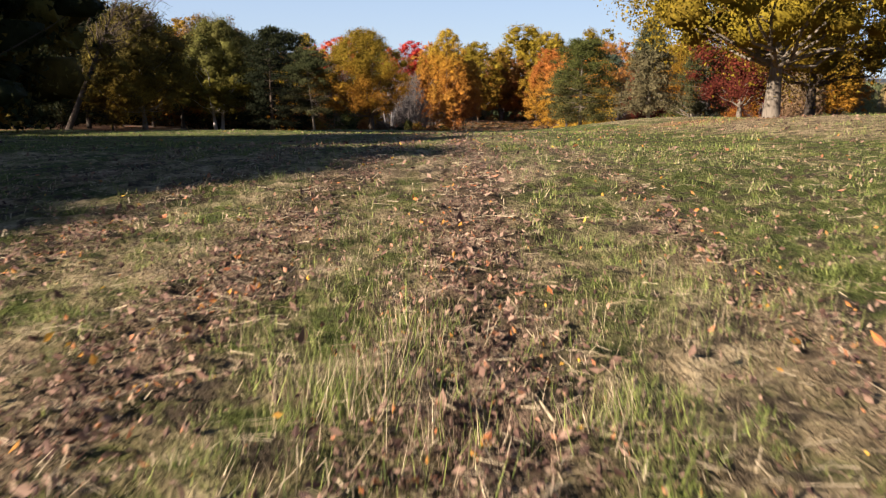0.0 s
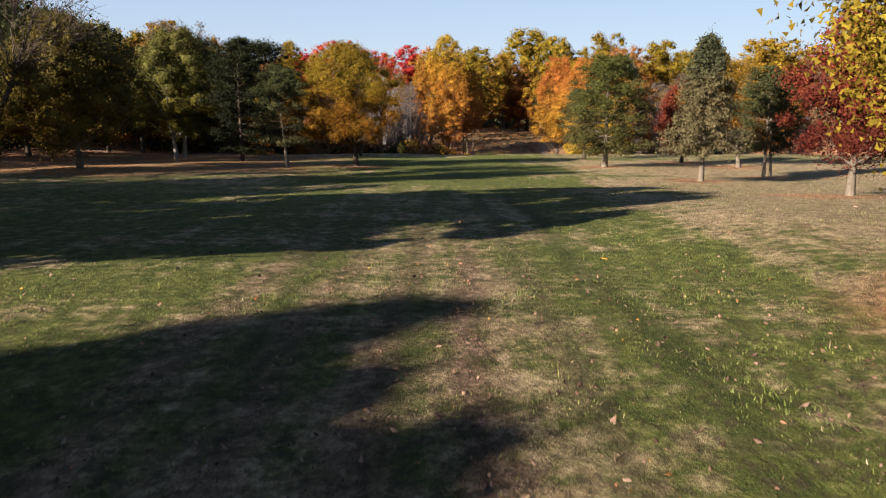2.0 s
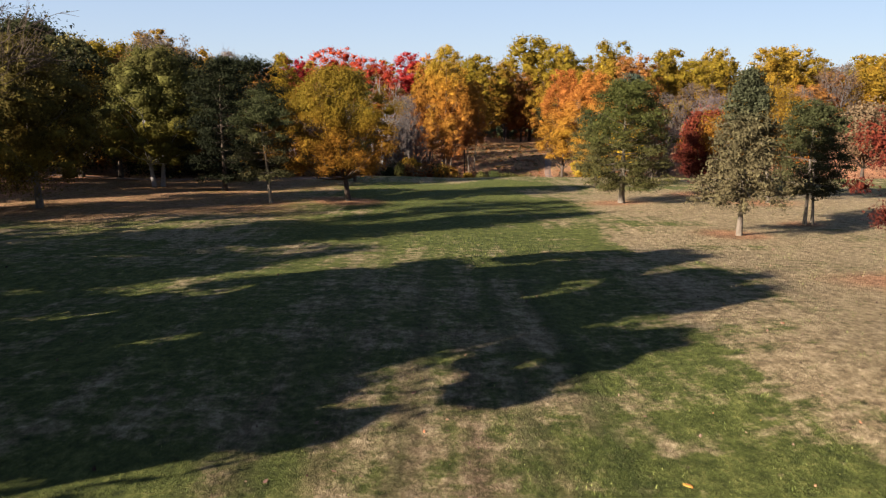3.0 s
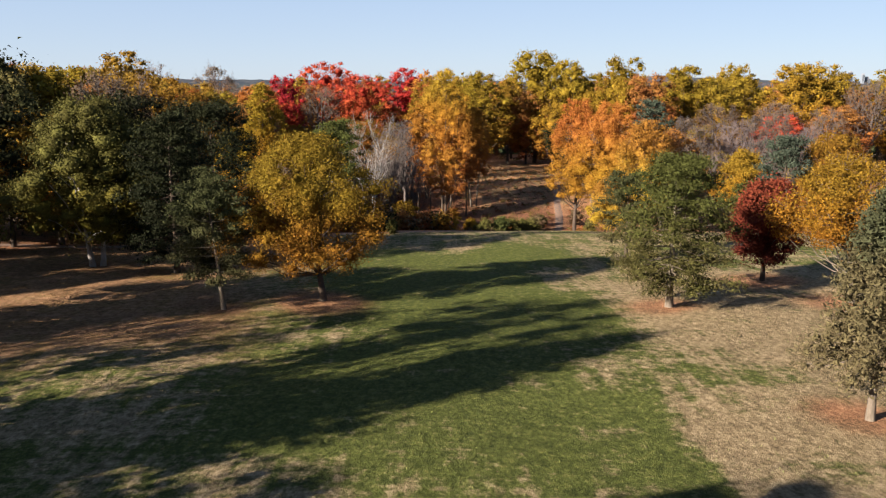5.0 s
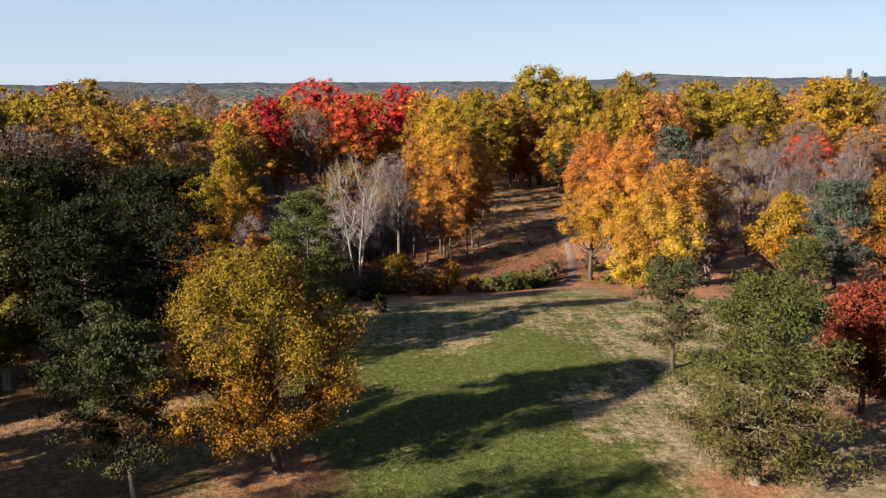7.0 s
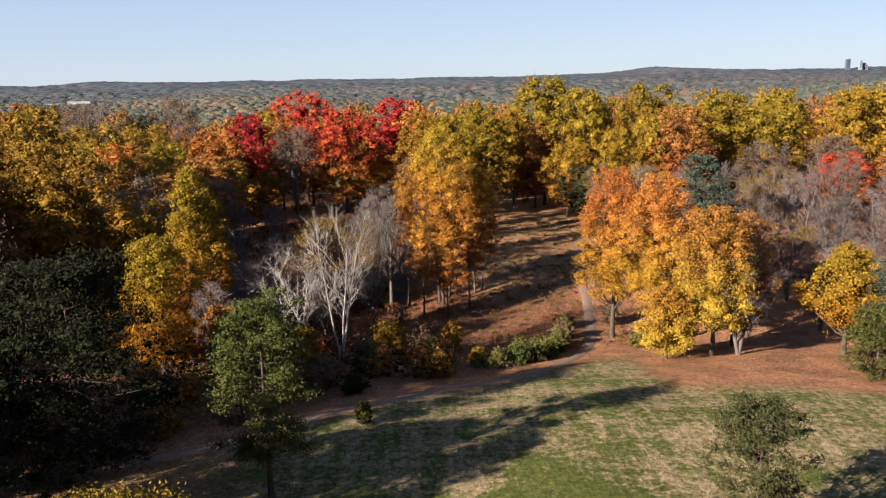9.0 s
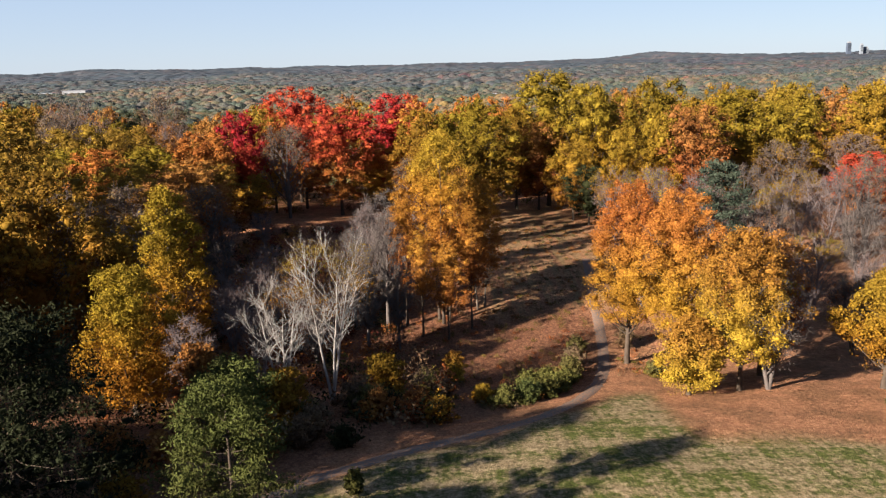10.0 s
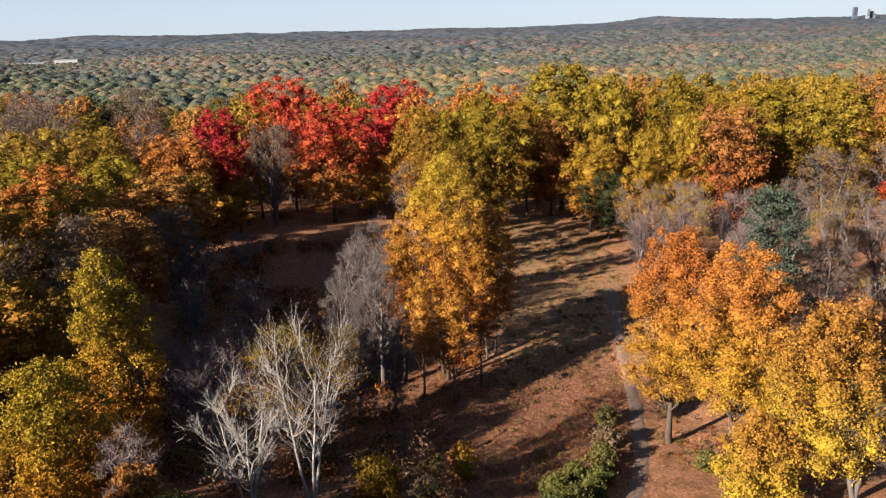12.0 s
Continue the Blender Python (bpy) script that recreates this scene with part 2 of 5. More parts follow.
def build_ground():
    xs = spaced((-44, 60, 1.0), (-4800, 4800))
    xs = np.concatenate([xs[xs < -14], np.arange(-14, -5, 0.3), np.arange(-5, 5, 0.12), np.arange(5, 14, 0.3), xs[xs >= 14]])
    ys = spaced((-6, 262, 1.25), (-1500, 4800))
    ys = np.concatenate([ys[ys < 1], np.arange(1, 9, 0.14), np.arange(9, 24, 0.4), ys[ys >= 24]])
    gx, gy = np.meshgrid(xs, ys)
    verts = np.stack([gx, gy, ground_z(gx, gy)], -1).reshape(-1, 3)
    nx, ny = len(xs), len(ys)
    i = (np.arange(ny - 1)[:, None] * nx + np.arange(nx - 1)[None]).ravel()
    me = fast_mesh("ground", verts, np.stack([i, i + 1, i + nx + 1, i + nx], 1), None, True)
    x, y = verts[:, 0], verts[:, 1]
    wob = 2.0 * np.sin(x * 0.4 + y * 0.23) + 1.5 * np.sin(x * 0.17 - y * 0.31)
    wood = step(-1.5, 2.5, y - edge_y(x) + 0.4 * wob)
    wood = np.maximum(wood, step(33, 39, -x + 0.5 * wob) * step(20, 60, y))
    wood = np.maximum(wood, step(20, 24, -x + 0.4 * wob) * (1 - step(50, 70, y)))
    litter = np.maximum(wood, 0.75 * step(-3, 12, -x - 6 + wob * 0.7) * step(66, 82, y + wob))
    for tx, ty, r in LITTER_SPOTS:
        litter = np.maximum(litter, 0.9 * (1 - step(0.35 * r, r, np.hypot(x - tx, y - ty) + 0.35 * wob)))
    litter = np.maximum(litter, step(18, 21, x + 0.3 * wob) * step(134, 139, y + 0.25 * (x - 18) + 0.5 * wob))
    lawn = step(1.6, 2.6, x - 0.02 * y + 0.1 * wob) * (1 - step(5.0, 7.0, x - 0.03 * y + 0.2 * wob)) * (1 - step(70, 90, y))
    # Darker green on the left, partly to put the meadow's shade into the colour.
    lawn = np.maximum(lawn, 0.8 * step(2.0, 6.0, -x + 0.4 * wob) * step(8, 16, y) * (1 - step(50, 66, y)))
    lawn = np.maximum(lawn, 1.9 * step(-12, -5, x + wob) * (1 - step(7, 12, x + wob)) * step(56, 70, y + wob) * (1 - step(112, 120, y + wob)))
    dry = 0.9 * step(6, 12, x + wob - 3.5 * step(60, 80, y)) * (1 - step(98, 108, y + wob)) + 0.12 * step(112, 124, y + wob)
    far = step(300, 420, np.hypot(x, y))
    worn = worn_strip(x, y)
    sx = x + 0.1 * np.sin(y * 0.4)
    rut = (np.exp(-(((sx - 3.35) / 0.34) ** 2)) + 0.8 * np.exp(-(((sx - 1.85) / 0.26) ** 2)) + 0.6 * np.exp(-(((sx + 0.6) / 0.28) ** 2)) + 0.6 * np.exp(-(((sx + 2.9) / 0.3) ** 2))) * step(16, 26, y) * (1 - step(50, 66, y))
    clearing = step(4, 8, x + 0.4 * wob) * (1 - step(24, 30, x)) * step(178, 190, y + wob) * (1 - step(246, 262, y))
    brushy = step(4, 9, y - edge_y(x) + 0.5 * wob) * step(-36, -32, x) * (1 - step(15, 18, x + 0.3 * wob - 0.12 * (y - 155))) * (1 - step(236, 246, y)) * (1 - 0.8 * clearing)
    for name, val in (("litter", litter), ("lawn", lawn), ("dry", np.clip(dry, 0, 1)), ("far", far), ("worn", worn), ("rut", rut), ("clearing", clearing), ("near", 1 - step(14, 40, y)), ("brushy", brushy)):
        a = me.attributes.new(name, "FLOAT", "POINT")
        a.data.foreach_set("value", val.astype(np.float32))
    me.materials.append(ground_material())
    ob = new("ground", me)
    tagged(ob, "mown autumn meadow of green and straw-coloured grass with leaf litter", "ground", kind="structure")
    return ob


def ground_material():
    m = Nodes("meadow")
    v = m.coord("Object")

    def attr(name):
        return m.add("ShaderNodeAttribute", attribute=name).outputs["Fac"]

    streak = m.noise(1.0, 5.0, m.scaled(v, 1.1, 0.10, 0.3), 0.65)
    cross = m.noise(1.0, 4.0, m.scaled(v, 0.10, 0.55, 0.3), 0.65)
    blot = m.noise(0.3, 6.0, v, 0.7)
    fine = m.noise(7.0, 6.0, m.scaled(v, 1.0, 0.6, 1.0), 0.75)
    grit = m.noise(32.0, 4.0, v, 0.8)
    tuft = m.noise(1.9, 5.0, v, 0.75)
    clod = m.noise(3.4, 4.0, m.scaled(v, 1.0, 0.5, 1.0), 0.7)
    tex = m.math("ADD", m.math("MULTIPLY", fine, 0.3), m.math("ADD", m.math("MULTIPLY", grit, 0.22), m.math("ADD", m.math("MULTIPLY", tuft, 0.24), m.math("MULTIPLY", clod, 0.24))))
    mixf = m.math("ADD", m.math("MULTIPLY", streak, 0.27), m.math("ADD", m.math("MULTIPLY", blot, 0.20), m.math("ADD", m.math("MULTIPLY", tuft, 0.29), m.math("MULTIPLY", cross, 0.24))))
    green = m.ramp(tex, (0.40, (0.016, 0.022, 0.005)), (0.5, (0.058, 0.068, 0.015)), (0.60, (0.140, 0.142, 0.040)))
    straw = m.ramp(tex, (0.39, (0.048, 0.034, 0.018)), (0.5, (0.185, 0.136, 0.078)), (0.61, (0.40, 0.31, 0.195)))
    soil = m.ramp(tex, (0.40, (0.022, 0.011, 0.009)), (0.5, (0.092, 0.053, 0.038)), (0.60, (0.290, 0.200, 0.140)))
    leafy = m.ramp(m.math("ADD", m.math("MULTIPLY", tex, 0.6), m.math("MULTIPLY", grit, 0.4)), (0.40, (0.036, 0.015, 0.009)), (0.5, (0.26, 0.118, 0.062)), (0.60, (0.50, 0.275, 0.155)))
    leafy = m.mix(m.ramp(blot, (0.42, (0, 0, 0)), (0.58, (0.8, 0.8, 0.8))), leafy, m.ramp(tex, (0.40, (0.034, 0.017, 0.010)), (0.60, (0.25, 0.13, 0.065))))
    pick = m.math("ADD", mixf, m.math("MULTIPLY", attr("dry"), 0.085))
    pick = m.math("SUBTRACT", pick, m.math("MULTIPLY", attr("lawn"), 0.045))
    base = m.mix(m.ramp(pick, (0.47, (0, 0, 0)), (0.545, (0.95, 0.95, 0.95))), green, straw)
    base = m.mix(m.math("MULTIPLY", attr("worn"), m.ramp(tuft, (0.35, (0.4, 0.4, 0.4)), (0.6, (1, 1, 1)))), base, soil)
    base = m.mix(m.math("MULTIPLY", attr("rut"), m.ramp(tuft, (0.35, (0.1, 0.1, 0.1)), (0.55, (0.9, 0.9, 0.9)))), base, m.ramp(tex, (0.39, (0.008, 0.012, 0.003)), (0.61, (0.052, 0.064, 0.014))))
    # Dark patches between tufts: part bare soil, part shade painted into the colour.
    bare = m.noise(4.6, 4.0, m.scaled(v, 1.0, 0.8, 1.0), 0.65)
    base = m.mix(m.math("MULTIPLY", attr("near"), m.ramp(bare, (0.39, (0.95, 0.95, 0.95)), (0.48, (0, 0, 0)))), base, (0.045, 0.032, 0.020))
    lit = m.math("MULTIPLY", attr("litter"), m.ramp(m.math("ADD", m.math("ADD", m.math("MULTIPLY", blot, 0.6), m.math("MULTIPLY", tuft, 0.4)), m.math("MULTIPLY", attr("litter"), 0.42)), (0.55, (0, 0, 0)), (0.85, (1, 1, 1))))
    base = m.mix(lit, base, leafy)
    # Red-brown slope and hollow, with some of their shade put into the colour.
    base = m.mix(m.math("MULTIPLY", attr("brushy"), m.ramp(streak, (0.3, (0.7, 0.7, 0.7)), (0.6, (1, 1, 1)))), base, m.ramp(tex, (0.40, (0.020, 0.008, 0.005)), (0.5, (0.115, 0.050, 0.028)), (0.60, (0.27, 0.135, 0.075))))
    base = m.mix(m.math("MULTIPLY", attr("clearing"), m.ramp(streak, (0.38, (0.0, 0.0, 0.0)), (0.62, (0.6, 0.6, 0.6)))), base, m.mix(blot, green, straw))
    # Far ground takes a grey close to the woods' painted haze, hiding gaps.
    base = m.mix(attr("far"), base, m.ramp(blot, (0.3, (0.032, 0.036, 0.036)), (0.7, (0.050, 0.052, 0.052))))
    m.bump(m.math("ADD", m.math("MULTIPLY", tuft, 1.1), m.math("ADD", m.math("MULTIPLY", fine, 0.6), m.math("MULTIPLY", grit, 0.3))), 1.0, 0.26)
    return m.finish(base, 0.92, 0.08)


# ---- geometry helpers ----
class Geo:
    """Gathers quads into one mesh."""

    def __init__(self):
        self.v, self.f, self.s, self.n = [], [], [], 0

    def add(self, v, f, soft=False):
        self.s.append(np.full(len(f), soft))
        self.v.append(np.asarray(v))
        self.f.append(np.asarray(f) + self.n)
        self.n += len(v)

    def tube(self, pts, radii, sides=5):
        p = np.asarray(pts, float)
        r = np.asarray(radii, float)
        t = np.gradient(p, axis=0)
        t /= np.linalg.norm(t, axis=1, keepdims=True) + 1e-9
        ref = np.where(np.abs(t[:, 2:3]) > 0.9, np.array([[1.0, 0, 0]]), np.array([[0, 0, 1.0]]))
        a = np.cross(t, ref)
        a /= np.linalg.norm(a, axis=1, keepdims=True) + 1e-9
        b = np.cross(t, a)
        ang = np.arange(sides) * 2 * np.pi / sides
        ring = p[:, None] + r[:, None, None] * (np.cos(ang)[None, :, None] * a[:, None] + np.sin(ang)[None, :, None] * b[:, None])
        i = np.arange(len(p) - 1)[:, None] * sides
        k = np.arange(sides)[None]
        k2 = (k + 1) % sides
        self.add(ring.reshape(-1, 3), np.stack([i + k, i + k2, i + sides + k2, i + sides + k], -1).reshape(-1, 4))

    def mesh(self, name, mat, smooth=False):
        f, s = self.f, self.s
        if any(q.shape[1] == 3 for q in f):
            s = [np.repeat(k, 2) if q.shape[1] == 4 else k for q, k in zip(f, s)]
            f = [np.concatenate([q[:, :3], q[:, [0, 2, 3]]], 1).reshape(-1, 3) if q.shape[1] == 4 else q for q in f]
        return fast_mesh(name, np.concatenate(self.v), np.concatenate(f), mat, True if smooth else np.concatenate(s))


def unit(v):
    return v / (np.linalg.norm(v, axis=-1, keepdims=True) + 1e-9)


def leaf_quads(rng, c, d, size, wide=0.7, along=None, loose=0.8):
    """One small folded quad at each place c, facing about d."""
    n = len(c)
    nrm = unit(d + loose * rng.normal(size=(n, 3)))
    t = rng.normal(size=(n, 3)) if along is None else along + 0.35 * rng.normal(size=(n, 3))
    t = unit(t - (t * nrm).sum(1, keepdims=True) * nrm)
    b = np.cross(nrm, t)
    s = (size * rng.uniform(0.6, 1.4, n))[:, None]
    v = np.stack([c - t * s * 0.5, c + b * s * wide * 0.5 - nrm * s * 0.1, c + t * s * 0.5, c - b * s * wide * 0.5 - nrm * s * 0.1], 1)
    return v.reshape(-1, 3), np.arange(n * 4).reshape(-1, 4)


def leaf_tris(rng, c, d, size, wide=0.8, loose=0.6):
    """One small three-cornered spray of leaves at each place c, facing about d."""
    n = len(c)
    nrm = unit(d + loose * rng.normal(size=(n, 3)))
    t = rng.normal(size=(n, 3))
    t = unit(t - (t * nrm).sum(1, keepdims=True) * nrm)
    b = np.cross(nrm, t)
    s = (size * rng.uniform(0.55, 1.45, n))[:, None]
    v = np.stack([c - t * s * 0.45 - b * s * wide * 0.5, c - t * s * 0.35 + b * s * wide * 0.5, c + t * s * 0.65], 1)
    return v.reshape(-1, 3), np.arange(n * 3).reshape(-1, 3)


def lump_leaves(rng, lumps, count, centre, geo, size, wide=0.7, shell=0.35, along=False, loose=0.8, tris=False, stray=0.2):
    """Scatters leaves over the lumps (rows of x, y, z, radius, flatness)."""
    lumps = np.asarray(lumps, float)
    w = lumps[:, 3] ** 2
    k = rng.choice(len(lumps), count, p=w / w.sum())
    L = lumps[k]
    out = unit(L[:, :3] - np.asarray(centre))
    d = unit(rng.normal(size=(count, 3)) + 0.45 * out + np.array([0, 0, 0.25]))
    r = L[:, 3] * rng.uniform(0, 1, count) ** shell
    r = np.where(rng.uniform(size=count) < stray, L[:, 3] * rng.uniform(1.0, 1.45, count), r)
    p = L[:, :3] + d * r[:, None] * np.stack([np.ones(count), np.ones(count), L[:, 4]], 1)
    if tris:
        geo.add(*leaf_tris(rng, p, d, size, wide, loose))
        return
    v, f = leaf_quads(rng, p, d, size, wide, d if along else None, loose)
    geo.add(v, f)


def core_shape():
    """A rough ball of 24 quads."""
    bm = bmesh.new()
    bmesh.ops.create_cube(bm, size=1.0)
    bmesh.ops.subdivide_edges(bm, edges=bm.edges[:], cuts=1, use_grid_fill=True)
    bm.verts.index_update()
    v = unit(np.array([p.co[:] for p in bm.verts]))
    f = np.array([[p.index for p in q.verts] for q in bm.faces])
    bm.free()
    return v, f


CORE_V, CORE_F = core_shape()


def lump_cores(rng, lumps, geo, size):
    """Dense inner foliage, that closes the middle of each lump."""
    for l in lumps:
        r = l[3] * size * rng.uniform(0.5, 1.3, (len(CORE_V), 1))
        geo.add(np.array(l[:3]) + CORE_V * r * np.array([1, 1, l[4]]), CORE_F, True)


PROFILE = {
    "round": [0.6, 0.92, 1.0, 0.98, 0.84, 0.45],
    "oval": [0.65, 0.95, 1.0, 0.92, 0.75, 0.35],
    "column": [0.7, 1.0, 0.95, 0.85, 0.6, 0.25],
    "spread": [0.75, 1.0, 0.98, 0.85, 0.6, 0.25],
    "dome": [0.75, 0.95, 1.0, 1.0, 0.92, 0.55],
    "vase": [0.3, 0.55, 0.85, 1.0, 0.85, 0.4],
}


def crown_lumps(rng, H, R, z0, shape, n, big=0.28):
    """Boughs' ends within the crown's outline: large lobes, each with smaller lumps."""
    prof = PROFILE[shape]
    lob = rng.uniform(0, 6.28, 3)
    lumps = []
    for i in range(n):
        u = ((i + rng.uniform(0, 1)) / n) ** 0.9
        a = i * 2.39996 + rng.uniform(-0.5, 0.5)
        pr = np.interp(u * 5, range(6), prof)
        lobe = 0.92 + 0.13 * math.sin(2 * a + lob[0] + 3 * u) + 0.13 * math.sin(3 * a + lob[1] - 5 * u)
        r = R * big * rng.uniform(0.6, 1.25) * (0.65 + 0.35 * pr)
        rad = max(0.0, pr * R * lobe - r * 0.45) * rng.uniform(0.72, 1.05) ** 0.7
        z = z0 + r * 0.4 + u * (H - z0 - r * 1.0)
        lumps.append((rad * math.cos(a), rad * math.sin(a), z, r, rng.uniform(0.55, 0.8)))
    return lumps


def trunk_line(rng, H, lean, n=7, wiggle=0.02):
    u = np.linspace(0, 1, n)
    x = lean[0] * u + np.cumsum(rng.normal(0, wiggle * H / n, n)) * (u > 0)
    y = lean[1] * u + np.cumsum(rng.normal(0, wiggle * H / n, n)) * (u > 0)
    return np.stack([x, y, u * H], 1)


def limb(geo, rng, a, b, ra, rb, sag=0.12, n=5, sides=5):
    u = np.linspace(0, 1, n)[:, None]
    a, b = np.asarray(a, float), np.asarray(b, float)
    d = np.linalg.norm(b - a)
    p = a + (b - a) * u + np.array([0, 0, sag * d]) * np.sin(u * np.pi) * -0.5
    p[1:-1] += rng.normal(0, 0.035 * d, (n - 2, 3))
    geo.tube(p, ra + (rb - ra) * u[:, 0] ** 0.7, sides)


def part(name, me, parent, label=""):
    ob = new(name, me)
    ob.parent = parent
    if label:
        tagged(ob, label)
    return ob


def thing(name, x, y, z, label, category, group=""):
    e = new(name)
    e.empty_display_size = 0.3
    e.location = (x, y, z)
    return tagged(e, label, category, group)


TREE_SEED = [100]


def broadleaf_meshes(H, R, mat, shape="round", z0=0.25, leaves=6000, leaf=0.28, lumps=34, bark=BARK, tr=None, lean=(0, 0), stems=1, twigs=0, seed=None, core=0.6, body=0.62, big=0.28, fine=True):
    """The trunk and limbs, and the crown, of one leafy tree at the origin."""
    TREE_SEED[0] += 1
    rng = np.random.default_rng(seed or TREE_SEED[0])
    tr = tr or 0.018 * H + 0.04
    zc = H * z0
    L = crown_lumps(rng, H, R, zc, shape, lumps, big)
    off = np.array([lean[0] * 0.8, lean[1] * 0.8, 0])
    L = [(l[0] + off[0], l[1] + off[1], *l[2:]) for l in L]
    wood = Geo()
    lines = []
    for s in range(stems):
        ang = s * 2 * np.pi / max(stems, 1) + rng.uniform(0, 1)
        sp = 0.0 if stems == 1 else 0.09 * H
        line = trunk_line(rng, H * 0.86, (lean[0] + sp * math.cos(ang), lean[1] + sp * math.sin(ang)))
        line[:, :2] += 0.0 if stems == 1 else 0.03 * H * np.array([math.cos(ang), math.sin(ang)])
        line[0, 2] = -0.25
        rr = tr * (1 - np.linspace(0, 1, 7)) ** 0.8 + 0.02
        rr[0] *= 1.35
        wood.tube(line, rr / (1 if stems == 1 else 1.5), 8)
        lines.append(line)
    for i, l in enumerate(L):
        if rng.uniform() > (0.75 if lumps < 60 else 0.5 if lumps < 100 else 0.3):
            continue
        line = lines[i % stems]
        zt = np.clip(l[2] - rng.uniform(0.25, 0.5) * (abs(l[0]) + abs(l[1])) - 0.12 * H, 0.16 * H, 0.8 * H)
        k = np.interp(zt, line[:, 2], np.arange(7))
        a = np.array([np.interp(k, np.arange(7), line[:, j]) for j in range(3)])
        ra = tr * 0.42 * (1 - zt / H) + 0.015
        limb(wood, rng, a, l[:3], ra, 0.015)
        for q in range(twigs):
            d = unit(rng.normal(size=3) + np.array([l[0], l[1], 0]) / (R + 0.1) * 0.8 + np.array([0, 0, 0.9]))
            s0 = np.array(l[:3]) - d * l[3] * rng.uniform(0.1, 0.6)
            e0 = s0 + d * l[3] * rng.uniform(0.9, 1.7)
            limb(wood, rng, s0, e0, 0.022, 0.007, -0.05, 3, 3)
    crown = Geo()
    if leaves:
        if core:
            trunk_balls = [(off[0], off[1], zc + u * (H - zc), R * body * np.interp(u * 5, range(6), PROFILE[shape]), 0.9) for u in (0.16, 0.32, 0.48, 0.63, 0.76)]
            lump_cores(rng, L, crown, core)
            lump_cores(rng, trunk_balls, crown, 0.52)
            L = L + trunk_balls
        if fine:
            lump_leaves(rng, L, int(leaves * 1.6), (off[0], off[1], zc + (H - zc) * 0.4), crown, leaf * 0.92, 0.8, 0.38, False, 0.8, True, 0.16)
        else:
            lump_leaves(rng, L, leaves, (off[0], off[1], zc + (H - zc) * 0.4), crown, leaf)
    tm = wood.mesh("trunk", bark, True)
    return tm, (crown.mesh("crown", LEAF[mat]) if leaves else None)


def bare_meshes(H, R, bark, seed, stems=1, z0=0.2, lumps=30, twigs=12, tr=None, leaves=0, leaf=0.22, mat="tan", shape="vase", thick=0.02, fuzz=1800):
    """A leafless tree: limbs that branch three times, with fine twigs."""
    rng = np.random.default_rng(seed)
    tr = tr or 0.016 * H + 0.03
    wood, spray = Geo(), Geo()
    L = crown_lumps(rng, H, R, H * z0, shape, lumps, 0.3)
    lines = []
    for s in range(stems):
        ang = s * 2.4 + rng.uniform(0, 1)
        sp = 0 if stems == 1 else 0.16 * H
        line = trunk_line(rng, H * 0.8, (sp * math.cos(ang), sp * math.sin(ang)), 8, 0.04)
        line[0, 2] = -0.2
        wood.tube(line, tr * (1 - np.linspace(0, 1, 8)) ** 0.75 + 0.02, 7)
        lines.append(line)
    ends = []
    for i, l in enumerate(L):
        line = lines[i % stems]
        hor = math.hypot(l[0] - line[4, 0], l[1] - line[4, 1])
        zt = np.clip(l[2] - 0.9 * hor - 0.05 * H, 0.12 * H, 0.75 * H)
        k = np.interp(zt, line[:, 2], np.arange(8))
        a = np.array([np.interp(k, np.arange(8), line[:, j]) for j in range(3)])
        c = np.array(l[:3])
        limb(wood, rng, a, c, tr * 0.5 * (1 - zt / H) + 0.025, 0.02, 0.08, 6, 5)
        for q in range(twigs):
            u = rng.uniform(0.45, 1.0)
            s0 = a + (c - a) * u
            d = unit(unit(c - a) * 0.8 + rng.normal(size=3) * 0.6 + np.array([0, 0, 0.55]))
            ln = l[3] * rng.uniform(0.7, 1.7)
            e0 = s0 + d * ln
            limb(spray, rng, s0, e0, thick, thick * 0.4, -0.06, 3, 3)
            for w in range(2):
                f = rng.uniform(0.3, 0.9)
                d2 = unit(d + rng.normal(size=3) * 0.5 + np.array([0, 0, 0.2]))
                s1 = s0 + (e0 - s0) * f
                limb(spray, rng, s1, s1 + d2 * ln * 0.6, thick * 0.6, thick * 0.3, 0, 2, 3)
    if fuzz:
        lump_leaves(rng, L, fuzz, (0, 0, H * 0.3), spray, 0.85, 0.035, 0.6, True, 1.5)
    tm = wood.mesh("trunk", bark, True)
    cm = None
    if leaves:
        g = Geo()
        up = [l for l in L if l[2] > H * 0.62] or L
        lump_leaves(rng, up, leaves, (0, 0, H * 0.4), g, leaf)
        cm = g.mesh("crown", LEAF[mat])
    return tm, cm, spray.mesh("bare_crown", bark, True)


